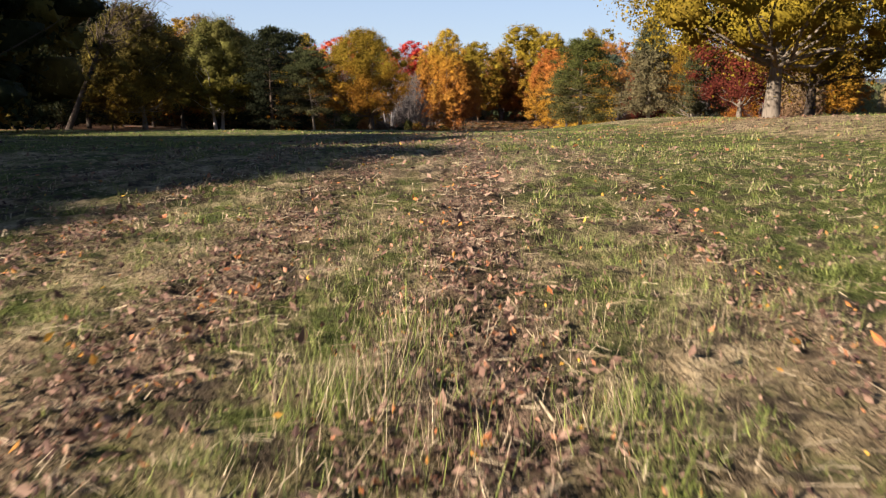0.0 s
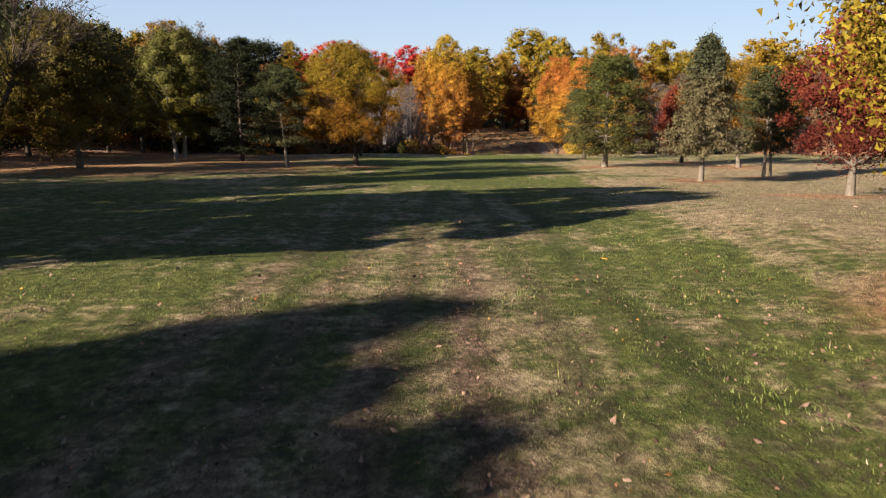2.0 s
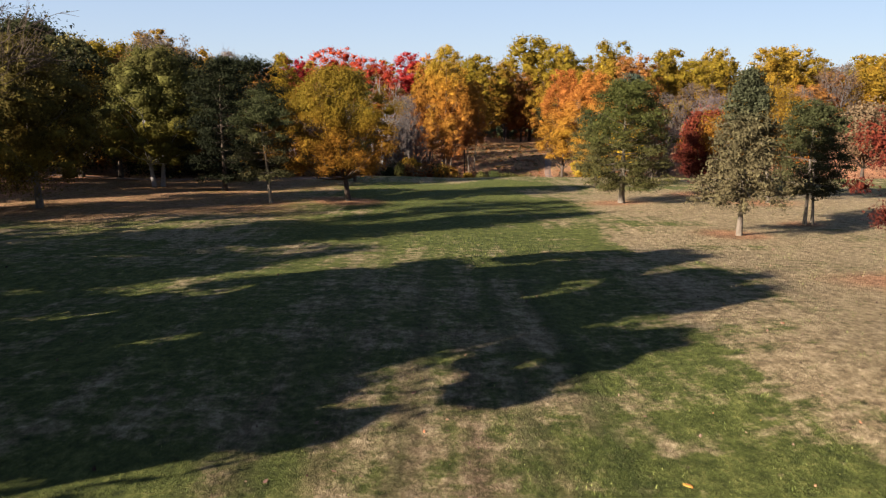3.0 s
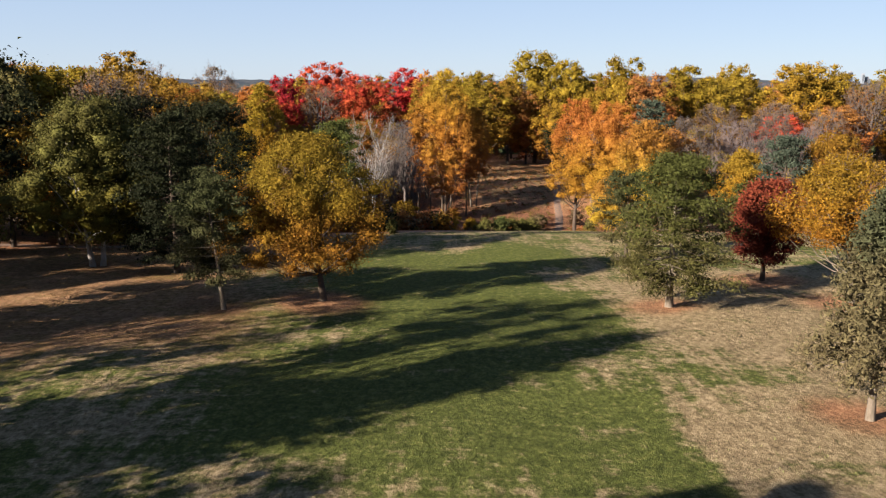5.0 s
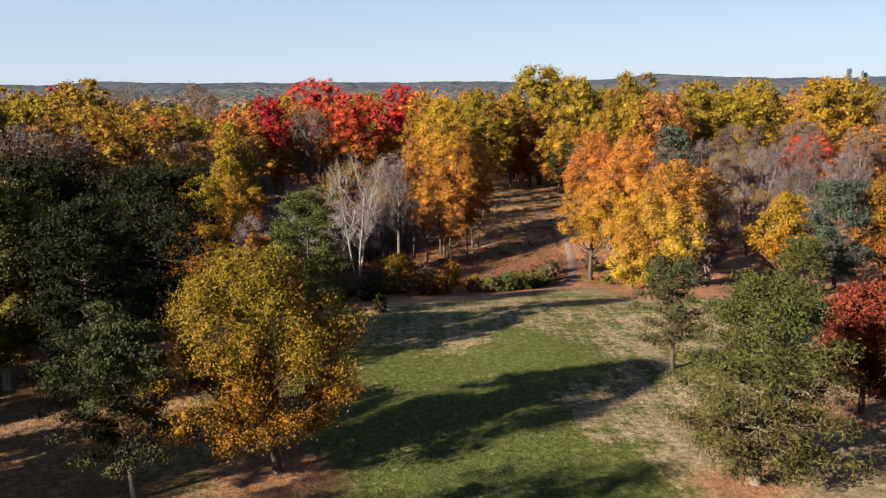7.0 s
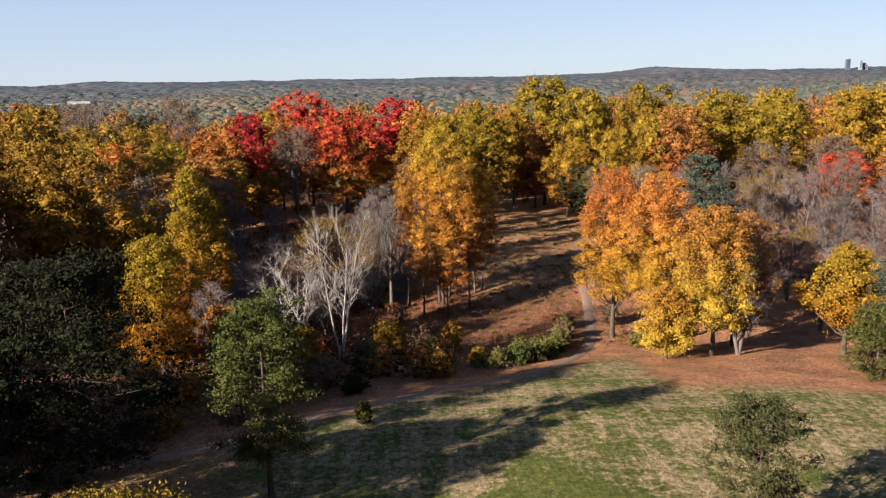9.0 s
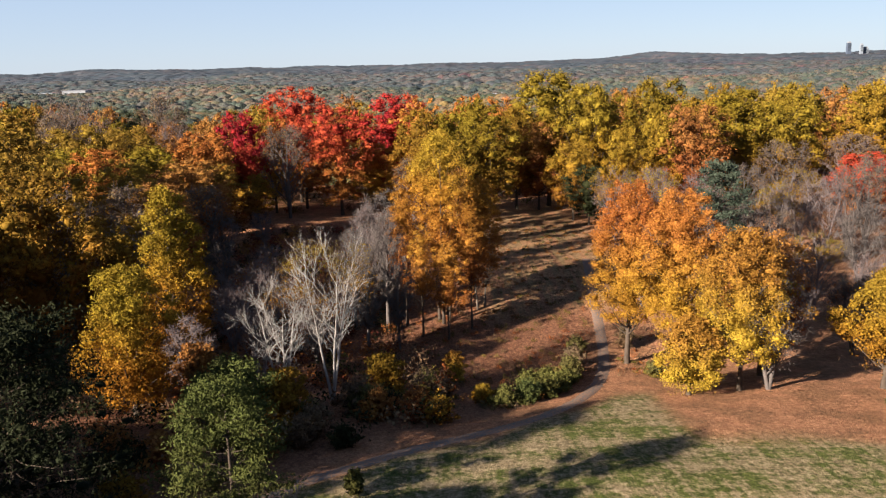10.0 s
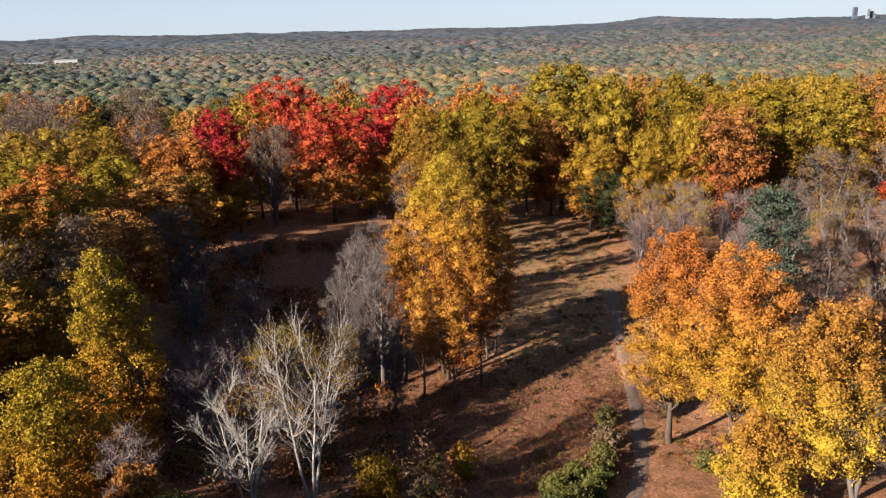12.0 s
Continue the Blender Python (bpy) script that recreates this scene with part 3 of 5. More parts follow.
def conifer_meshes(H, R, mat, seed, kind="pine", z0=0.25, needles=9000, size=0.3, tr=None, bark=BARK, lean=(0, 0), gaps=0.15, twin=0.0):
    """Trunk with whorls of boughs, and the needles."""
    rng = np.random.default_rng(seed)
    tr = tr or 0.015 * H + 0.04
    wood, green, lumps = Geo(), Geo(), []
    line = trunk_line(rng, H * 0.97, lean, 9, 0.015)
    line[0, 2] = -0.25
    rr = tr * (1 - np.linspace(0, 1, 9)) ** 0.85 + 0.015
    rr[0] *= 1.3
    wood.tube(line, rr, 8)
    if twin:
        wood.tube(line * np.array([1, 1, 0.8]) + np.linspace(twin, 0.15, 9)[:, None] * np.array([1, 0.2, 0]), rr * 0.85, 7)
    z, turn = z0 * H, 0.0
    while z < H * 0.97:
        u = (z / H - z0) / (1 - z0)
        base = np.array([np.interp(z, line[:, 2], line[:, j]) for j in range(3)])
        for b in range(5 if kind == "pine" else 7):
            if rng.uniform() < gaps:
                continue
            a = turn + b * 6.283 / (5 if kind == "pine" else 7) + rng.uniform(-0.35, 0.35)
            if kind == "pine":
                ln = R * np.interp(u, [0, 0.2, 0.5, 0.8, 1.0], [0.7, 1.0, 0.9, 0.6, 0.2]) * rng.uniform(0.65, 1.1)
                rise = ln * np.interp(u, [0, 0.4, 1], [-0.1, 0.2, 0.7]) + rng.uniform(-0.1, 0.2)
            else:
                ln = R * (1.02 - u) ** 0.8 * rng.uniform(0.75, 1.1)
                rise = -ln * 0.22 * (1 - u) + ln * 0.3 * u
            tip = base + np.array([math.cos(a) * ln, math.sin(a) * ln, rise])
            limb(wood, rng, base, tip, 0.02 + tr * 0.22 * (1 - u), 0.012, 0.1, 4, 4)
            if kind == "pine":
                for s in ((0.5, 0.75, 1.0) if ln > 0.9 else (0.8,)):
                    c = base + (tip - base) * s + rng.normal(0, 0.08 * R, 3) * np.array([1, 1, 0.4])
                    lumps.append((*c, R * rng.uniform(0.17, 0.27), rng.uniform(0.4, 0.6)))
            else:
                for s in (0.3, 0.55, 0.8, 1.0):
                    c = base + (tip - base) * s
                    lumps.append((c[0], c[1], c[2] - 0.1 * s, 0.16 * R + 0.12 * ln * 0.6, 0.75))
        turn += 0.7
        z += (0.062 if kind == "pine" else 0.045) * H * rng.uniform(0.8, 1.2)
    lumps.append((line[-1, 0], line[-1, 1], H * 0.97, 0.12 * R + 0.1, 1.6))
    lump_cores(rng, lumps, green, 0.26)
    lump_leaves(rng, lumps, int(needles * 1.35), (0, 0, H * 0.4), green, size * 0.85, 0.4, 0.55, True, 1.0, True, 0.2)
    return wood.mesh("trunk", bark, True), green.mesh("crown", LEAF[mat])


def stand(name, meshes, x, y, label, category="tree", group="", turn=None, scale=1.0, sink=0.0):
    """Sets a tree made of meshes on the ground."""
    t = thing(name, x, y, float(ground_z(x, y)) - sink, label, category, group)
    t.rotation_euler[2] = turn if turn is not None else 0.0
    t.scale = (scale, scale, scale)
    part("trunk", meshes[0], t)
    if meshes[1]:
        part("crown", meshes[1], t)
    if len(meshes) > 2:
        part("bare_crown", meshes[2], t)
    return t


# ---- the ground and the path ----
LITTER_SPOTS = [(10.4, 26, 6), (19, 52.6, 5), (15, 90, 4.5), (-8, 92, 6), (25, 99.4, 5), (28, 92, 6), (-14, 89, 4), (17, 69, 3), (24, 76, 3), (28.4, 150, 9), (10, 160, 9), (22, 165, 8), (16, 36, 6)]
build_ground()


def build_path():
    m = Nodes("worn_asphalt")
    v = m.coord("Object")
    grit, blot = m.noise(28, 5, v, 0.8), m.noise(0.8, 4, v)
    leafy = m.noise(5.0, 5, v, 0.75)
    col = m.ramp(m.math("ADD", m.math("MULTIPLY", grit, 0.5), m.math("MULTIPLY", blot, 0.5)), (0.3, (0.05, 0.043, 0.04)), (0.7, (0.12, 0.105, 0.098)))
    col = m.mix(m.ramp(leafy, (0.45, (0, 0, 0)), (0.55, (0.9, 0.9, 0.9))), col, (0.18, 0.10, 0.06))
    m.bump(grit, 0.5, 0.02)
    mat = m.finish(col, 0.9, 0.1)
    c = curve_points(PATH_LINE, 14)
    t = np.gradient(c, axis=0)
    t /= np.linalg.norm(t, axis=1, keepdims=True)
    nrm = np.stack([-t[:, 1], t[:, 0]], 1)
    rng = np.random.default_rng(5)
    rows = []
    for k, w in enumerate((-0.75, -0.4, 0.0, 0.4, 0.75)):
        p = c + nrm * (w + (rng.uniform(-0.12, 0.12, (len(c), 1)) if k in (0, 4) else 0))
        rows.append(np.concatenate([p, (ground_z(p[:, 0], p[:, 1]) + (0.07 if k not in (0, 4) else -0.03))[:, None]], 1))
    v = np.stack(rows, 1).reshape(-1, 3)
    i = np.arange(len(c) - 1)[:, None] * 5 + np.arange(4)[None]
    f = np.stack([i, i + 1, i + 6, i + 5], -1).reshape(-1, 4)
    tagged(new("path", fast_mesh("path", v, f[:, ::-1], mat, True)), "narrow worn grey asphalt footpath strewn with leaves", "path", kind="structure")


build_path()

# ---- trees on the meadow ----
MEADOW = "trees on the meadow"


def height(x, y, top):
    return top - float(ground_z(x, y))


def leafy_tree(x, y, top, R, mat, label, group="", turn=0.0, **kw):
    if y > 120:
        kw.update(lumps=int(1.5 * kw["lumps"]), big=0.22, core=0.42)
    return stand("tree", broadleaf_meshes(height(x, y, top), R, mat, **kw), x, y, label, "tree", group, turn)


def pine_tree(x, y, top, R, mat, seed, label, name="pine_tree", group=MEADOW, **kw):
    return stand(name, conifer_meshes(height(x, y, top), R, mat, seed, **kw), x, y, label, "tree", group)


leafy_tree(10.4, 26.0, 10.8, 5.6, "oak", "large oak with yellow-green leaves and a thick grey trunk", MEADOW, shape="spread", z0=0.2, leaves=42000, leaf=0.095, lumps=90, bark=BARK_PALE, tr=0.21, core=0.45, body=0.5)
leafy_tree(16.3, 36.5, 9.0, 4.6, "oak", "yellow-green oak standing behind a larger one", MEADOW, shape="spread", z0=0.22, leaves=20000, leaf=0.11, lumps=44, tr=0.2, core=0.45)
leafy_tree(19.0, 52.6, 7.6, 3.1, "maroon", "small maroon-leaved tree with a pale trunk on the meadow", MEADOW, shape="oval", z0=0.18, leaves=20000, leaf=0.11, lumps=44, bark=BARK_PALE, tr=0.16, core=0.45)
pine_tree(17.3, 69.0, 7.4, 2.6, "spruce", 31, "grey-green spruce with a bare lower trunk", "spruce_tree", kind="spruce", z0=0.27, needles=20000, size=0.2, bark=BARK_PALE, tr=0.15, gaps=0.05)
pine_tree(24.2, 76.0, 4.7, 2.6, "grey_pine", 32, "grey-green pine with pale twin trunk", z0=0.3, needles=19000, size=0.19, bark=BARK_PALE, tr=0.12, gaps=0.0, twin=0.55)
pine_tree(15.1, 90.1, 5.7, 3.9, "pine", 33, "broad green pine standing alone in the grass", z0=0.2, needles=30000, size=0.2, bark=BARK_PALE, tr=0.24, gaps=0.05)
pine_tree(-14.0, 89.2, 5.0, 2.7, "grey_pine", 34, "grey-green pine with a slender bent trunk", z0=0.3, needles=24000, size=0.19, bark=BARK_PALE, tr=0.15, lean=(-0.8, 0), gaps=0.08)
leafy_tree(-8.0, 92.2, 7.8, 5.5, "golden", "broad golden-yellow tree at the meadow's edge", MEADOW, shape="spread", z0=0.2, lean=(-1.1, 0), leaves=50000, leaf=0.1, lumps=110, tr=0.2, core=0.4, body=0.42, big=0.2)
leafy_tree(24.9, 99.4, 3.9, 3.0, "maroon", "small round dark red tree on the grass", MEADOW, shape="round", z0=0.18, leaves=15000, leaf=0.16, lumps=40, tr=0.16)
leafy_tree(28.2, 92.0, 6.3, 4.6, "yellow", "yellow tree with a pale leaning trunk", MEADOW, shape="spread", z0=0.36, leaves=22000, leaf=0.12, lumps=44, bark=BARK_PALE, tr=0.17, twigs=8, lean=(-1.4, 0), core=0.3, body=0.3)
leafy_tree(-30.6, 84.1, 9.8, 6.2, "moss", "dull green tree with spreading low boughs", MEADOW, shape="spread", z0=0.16, leaves=30000, leaf=0.15, lumps=70, tr=0.24, core=0.5, lean=(-0.8, 0), bark=BARK_PALE)
leafy_tree(-28.8, 105.0, 9.8, 5.6, "deep_green", "tall green tree with a forked pale trunk", MEADOW, shape="oval", z0=0.16, leaves=34000, leaf=0.14, lumps=90, tr=0.3, stems=2, bark=BARK_WHITE)
pine_tree(-23.0, 120.0, 8.0, 6.0, "dark_fir", 35, "green conifer in the shade, darkened in its needle colour", z0=0.08, needles=26000, size=0.27, gaps=0.02)
pine_tree(-21.5, 103.0, 8.2, 3.6, "dark_fir", 39, "tall conifer behind a slender pine, darkened as if in shade", z0=0.12, needles=24000, size=0.24, gaps=0.02)
pine_tree(-33.0, 122.0, 9.0, 6.4, "dark_fir", 38, "green conifer deep in the shade, darkened in its needle colour", z0=0.05, needles=20000, size=0.36, gaps=0.02)
pine_tree(-9.9, 115.5, 7.0, 3.2, "pine", 36, "slender dark green pine at the meadow's edge", z0=0.26, needles=24000, size=0.2, tr=0.17, gaps=0.05)
pine_tree(16.4, 108.6, 3.0, 2.7, "grey_pine", 37, "sparse grey-green pine standing on the grass", z0=0.26, needles=9000, size=0.22, gaps=0.25)
dead = bare_meshes(17.0, 4.6, BARK, 41, z0=0.5, lumps=18, twigs=10, tr=0.3, fuzz=300, thick=0.03)
dead_tree = stand("dead_tree", dead, -36.4, 79, "bare dead tree leaning over the meadow", "tree", MEADOW)
dead_tree.rotation_euler = (0, radians(27), 0)

# ---- the row of trees on the shaded side, mostly unseen, set to cast shade ----
SHADE = "trees along the shaded side"
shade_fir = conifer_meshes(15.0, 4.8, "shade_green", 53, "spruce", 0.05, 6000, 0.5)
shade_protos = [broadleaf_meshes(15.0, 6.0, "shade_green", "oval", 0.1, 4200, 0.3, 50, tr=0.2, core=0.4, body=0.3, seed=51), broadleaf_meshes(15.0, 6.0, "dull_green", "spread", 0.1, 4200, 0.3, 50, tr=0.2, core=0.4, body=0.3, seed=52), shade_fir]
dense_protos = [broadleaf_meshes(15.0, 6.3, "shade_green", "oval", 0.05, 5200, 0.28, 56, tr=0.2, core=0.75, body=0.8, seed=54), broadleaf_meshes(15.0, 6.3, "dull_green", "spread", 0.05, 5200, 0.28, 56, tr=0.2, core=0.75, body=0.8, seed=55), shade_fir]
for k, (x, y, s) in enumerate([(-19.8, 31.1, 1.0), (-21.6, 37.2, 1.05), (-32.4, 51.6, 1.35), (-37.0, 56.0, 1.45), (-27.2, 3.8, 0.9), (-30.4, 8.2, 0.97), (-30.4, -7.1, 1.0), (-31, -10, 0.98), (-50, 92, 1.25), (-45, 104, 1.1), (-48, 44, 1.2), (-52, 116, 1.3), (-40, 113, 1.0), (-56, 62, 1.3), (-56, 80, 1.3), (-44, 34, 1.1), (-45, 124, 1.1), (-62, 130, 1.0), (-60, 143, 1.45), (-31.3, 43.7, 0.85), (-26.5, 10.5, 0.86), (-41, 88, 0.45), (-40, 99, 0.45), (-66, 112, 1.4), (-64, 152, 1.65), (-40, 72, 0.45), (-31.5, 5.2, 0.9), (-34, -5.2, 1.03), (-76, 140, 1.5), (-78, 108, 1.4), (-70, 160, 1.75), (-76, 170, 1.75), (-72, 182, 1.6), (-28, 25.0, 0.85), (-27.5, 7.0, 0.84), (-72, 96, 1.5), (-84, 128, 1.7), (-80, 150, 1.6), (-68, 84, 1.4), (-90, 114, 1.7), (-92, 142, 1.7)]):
    stand("tree", (dense_protos if y < 40 or y > 130 else shade_protos)[k % 3 if k < 26 else k % 2], x, y, "dark green tree in a mostly unseen row set to cast shade", "tree", SHADE, k * 1.7, s)

# ---- the wood's edge, tree by tree ----
EDGE = "trees at the wood's edge"
leafy_tree(0.8, 181.0, 13.2, 5.4, "tall_orange", "tall narrow tree, yellow on top and orange below", EDGE, shape="column", z0=0.32, leaves=34000, leaf=0.155, lumps=90, stems=3, tr=0.24)
leafy_tree(6.0, 184.5, 6.6, 3.8, "tall_rust", "rust-orange tree in a tall clump", EDGE, shape="column", z0=0.3, leaves=15000, leaf=0.16, lumps=50, stems=2, tr=0.15, bark=BARK_PALE)
leafy_tree(-3.9, 180.0, 7.2, 2.9, "tall_rust", "slender pinkish-orange tree in a tall clump", EDGE, shape="column", z0=0.3, leaves=10000, leaf=0.15, lumps=36, tr=0.14)
leafy_tree(1.4, 174.5, 0.6, 3.0, "tall_rust", "low orange tree before a tall clump", EDGE, shape="column", z0=0.3, leaves=6000, leaf=0.15, lumps=26, tr=0.1)
leafy_tree(4.4, 178.0, 3.0, 2.6, "tall_rust", "slender orange sapling before a tall clump", EDGE, shape="column", z0=0.36, leaves=5000, leaf=0.15, lumps=24, tr=0.1)
leafy_tree(-1.8, 176.0, 2.2, 2.3, "tall_rust", "thin orange sapling with a straight stem", EDGE, shape="column", z0=0.36, leaves=4000, leaf=0.15, lumps=22, tr=0.1)
leafy_tree(21.2, 165.2, 8.6, 4.5, "orange", "orange maple with yellow lower boughs", EDGE, shape="oval", z0=0.24, leaves=32000, leaf=0.15, lumps=80, tr=0.26)
leafy_tree(25.6, 161.0, 8.2, 4.8, "orange", "broad orange maple with yellow lower boughs", EDGE, shape="oval", z0=0.24, leaves=34000, leaf=0.15, lumps=80, tr=0.3)
leafy_tree(28.6, 151.2, 6.0, 4.7, "bright_yellow", "yellow tree with thin twiggy branches", EDGE, shape="oval", z0=0.2, leaves=20000, leaf=0.17, lumps=60, tr=0.22, twigs=6)
leafy_tree(23.6, 150.6, -1.8, 3.6, "bright_yellow", "low bright yellow tree over the path", EDGE, shape="spread", z0=0.14, leaves=14000, leaf=0.17, lumps=40)
leafy_tree(33.2, 157.5, 4.4, 4.8, "rust", "russet tree with half its leaves fallen", EDGE, shape="round", z0=0.25, leaves=9000, leaf=0.18, lumps=44, twigs=12)
stand("bare_tree", bare_meshes(height(31.3, 151, 1.8), 3.6, BARK_GREY, 61, stems=2, twigs=16, leaves=900, mat="olive_yellow"), 31.3, 151, "grey half-bare tree with drooping twigs", "tree", EDGE)
stand("bare_tree", bare_meshes(height(-10, 151, 6.3), 5.6, BARK_WHITE, 62, stems=3, z0=0.34, lumps=24, tr=0.13, twigs=14, fuzz=0, leaves=4200, leaf=0.13, mat="olive_yellow", thick=0.02), -10, 151, "white-barked bare tree with a few yellow leaves on top", "tree", EDGE)
stand("bare_tree", bare_meshes(height(-14.2, 149.5, 2.6), 4.4, BARK_WHITE, 63, stems=3, z0=0.3, lumps=20, tr=0.11, twigs=16, fuzz=150, thick=0.02), -14.2, 149.5, "white-barked bare tree with fine twigs", "tree", EDGE)
stand("bare_tree", bare_meshes(height(-18.4, 159, 2.5), 5.0, BARK_MAUVE, 64, stems=2, z0=0.3, lumps=30, twigs=18, thick=0.022), -18.4, 159, "grey bare tree behind white ones", "tree", EDGE)
stand("bare_tree", bare_meshes(height(-21.8, 147, 0.3), 2.4, BARK_MAUVE, 65, stems=3, lumps=20), -21.8, 147, "small bare tree with upright twigs", "tree", EDGE)
leafy_tree(-25.6, 156.0, 10.8, 4.0, "edge_yellow", "tall narrow yellow-green tree", EDGE, shape="column", z0=0.15, leaves=22000, leaf=0.19, lumps=70)
leafy_tree(-27.4, 148.5, 5.0, 4.4, "edge_yellow", "yellow-orange tree below a taller one", EDGE, shape="oval", z0=0.06, leaves=20000, leaf=0.18, lumps=56)
leafy_tree(-20.5, 145.0, -1.2, 2.4, "rust", "low russet tree among bare ones", EDGE, shape="oval", z0=0.15, leaves=4500, leaf=0.24, lumps=26, twigs=3)
leafy_tree(-16.5, 140.5, -0.9, 3.8, "pale_green", "low grey-green willow by the path", EDGE, shape="spread", z0=0.05, leaves=14000, leaf=0.17, lumps=40)
leafy_tree(-12.5, 141.0, -2.2, 2.3, "gold", "low golden shrubby tree", EDGE, shape="oval", z0=0.05, leaves=4500, leaf=0.24, lumps=26, twigs=2)
for k, (x, y, top, R) in enumerate([(-6.2, 178, 3.5, 3.0), (-8.8, 186, 3.0, 3.6), (-4.6, 172, -1.5, 2.2), (-2.6, 190, 2.0, 3.0), (-8.2, 171, -1.0, 2.8), (-5.6, 184, 3.6, 3.0), (-10.4, 179, 1.5, 3.0), (-7.4, 193, 4.0, 3.4), (-9.8, 188, 2.5, 3.0)]):
    stand("bare_tree", bare_meshes(height(x, y, top), R, BARK_GREY if k != 1 else BARK_MAUVE, 70 + k, stems=1 + k % 2, lumps=30, z0=0.25, thick=0.026), x, y, "grey bare tree beside a tall orange clump", "tree", EDGE)
for k, (x, y, top, R) in enumerate([(28, 196, 3.2, 4.2), (33.5, 180, 0.0, 4.0), (41, 171, -1.5, 3.8), (47, 166, -3.2, 3.6), (53, 172, -2.0, 4.0), (27.5, 183, -1.0, 3.4), (40, 195, 3.0, 4.0), (58, 186, 1.0, 4.2), (37, 163, -4.0, 3.0)]):
    stand("bare_tree", bare_meshes(height(x, y, top), R, (BARK_MAUVE, BARK_GREY)[k % 2], 80 + k, stems=2, lumps=30, thick=0.03, fuzz=3400, leaves=300 if k % 3 == 0 else 0, mat="rust"), x, y, "mauve-grey bare tree in a thicket", "tree", EDGE)
thicket = [bare_meshes(14.0, 4.4, BARK_MAUVE, 211, 2, lumps=30, twigs=12, thick=0.032, fuzz=2600), bare_meshes(14.0, 4.2, BARK_GREY, 212, 3, lumps=28, twigs=12, thick=0.032, fuzz=1800, leaves=1400, leaf=0.17, mat="tan"), bare_meshes(14.0, 4.4, BARK_MAUVE, 213, 2, lumps=28, twigs=12, thick=0.032, fuzz=1600, leaves=2600, leaf=0.17, mat="olive_yellow")]
for k, (x, y, top) in enumerate([(37.5, 189, 3.0), (45, 186, 1.5), (50, 196, 3.0), (56.3, 194.6, 4.0), (63, 200, 4.5), (34, 203, 4.5), (42, 206, 3.5), (51, 209, 4.0), (58, 206, 3.5), (66, 190, 2.0), (70, 208, 5.0), (30, 212, 4.0), (37, 214, 3.5), (61, 178, 0.5), (48, 178, -0.5), (72, 196, 3.0), (82, 212, 5.5), (55, 164, -1.5), (62, 158, -1.0)]):
    stand("bare_tree", thicket[k % 3], x, y, ("mauve-grey bare tree in a thicket", "grey half-bare tree with tan leaves", "half-bare tree with thin yellow leaves")[k % 3], "tree", EDGE, k * 1.9, height(x, y, top) / 14.0)
pine_tree(37.6, 184, 7.8, 4.2, "blue_pine", 91, "rounded blue-green pine rising from bare trees", group=EDGE, z0=0.3, needles=9000, size=0.4, gaps=0.02)
pine_tree(45.3, 144.5, 3.9, 3.8, "blue_pine", 92, "blue-green pine at the edge of the lawn", group=EDGE, z0=0.15, needles=12000, size=0.34)
pine_tree(38.5, 138, -1.5, 2.6, "pine", 93, "low green pine at the edge of the lawn", group=EDGE, z0=0.12, needles=8000, size=0.3)
leafy_tree(42.0, 150.5, 1.9, 4.4, "yellow", "yellow tree beside a blue-green pine", EDGE, shape="spread", z0=0.3, leaves=14000, leaf=0.2, lumps=40, twigs=3)
leafy_tree(52.0, 146.0, 4.5, 5.0, "gold", "golden-brown tree at the edge of the lawn", EDGE, shape="round", z0=0.2, leaves=14000, leaf=0.21, lumps=50)
leafy_tree(61.0, 140.0, 3.5, 4.6, "tan", "tan half-bare tree at the edge of the lawn", EDGE, shape="round", z0=0.25, leaves=6500, leaf=0.28, lumps=36, twigs=4)

hollow = [bare_meshes(9.0, 3.4, BARK_MAUVE, 201, 2, lumps=18, twigs=10, thick=0.035), bare_meshes(9.0, 3.2, BARK_GREY, 202, 3, lumps=18, twigs=10, thick=0.035, leaves=350, mat="tan")]
for k, (x, y, s) in enumerate([(-15, 176, 0.8), (-21, 182, 0.85), (-27, 178, 0.8), (-30, 190, 0.9), (-24, 194, 0.7), (-12, 190, 0.75), (-33, 204, 0.9), (-14, 168, 0.7), (-24, 170, 0.8), (-8, 200, 0.75), (-29, 214, 0.8), (-5, 207, 0.8), (-2, 214, 0.85), (-31, 170, 0.9), (-12, 212, 0.5), (-28, 160, 0.8)]):
    stand("bare_tree", hollow[k % 2], x, y, "bare grey tree in the shaded hollow", "tree", EDGE, k * 2.1, s)
# Added out of view, so that its twigs throw thin shade on the meadow.
for x, y, s in ((-48.0, 62.0, 2.3),):
    stand("bare_tree", hollow[1], x, y, "tall bare tree added out of view to cast dappled shade", "tree", SHADE, 0.7, s)

# ---- shrubs along the path ----
SHRUBS = "shrubs along the path"


def shrub(x, y, top, R, mat, label, leaves=2600, leaf=0.2, twigs=2, shape="round"):
    m = broadleaf_meshes(height(x, y, top), R, mat, shape=shape, z0=0.05, leaves=leaves, leaf=leaf, lumps=18, tr=0.05, stems=3, twigs=twigs)
    t = thing("shrub", x, y, float(ground_z(x, y)), label, "shrub", SHRUBS)
    part("stem", m[0], t)
    part("foliage", m[1], t)


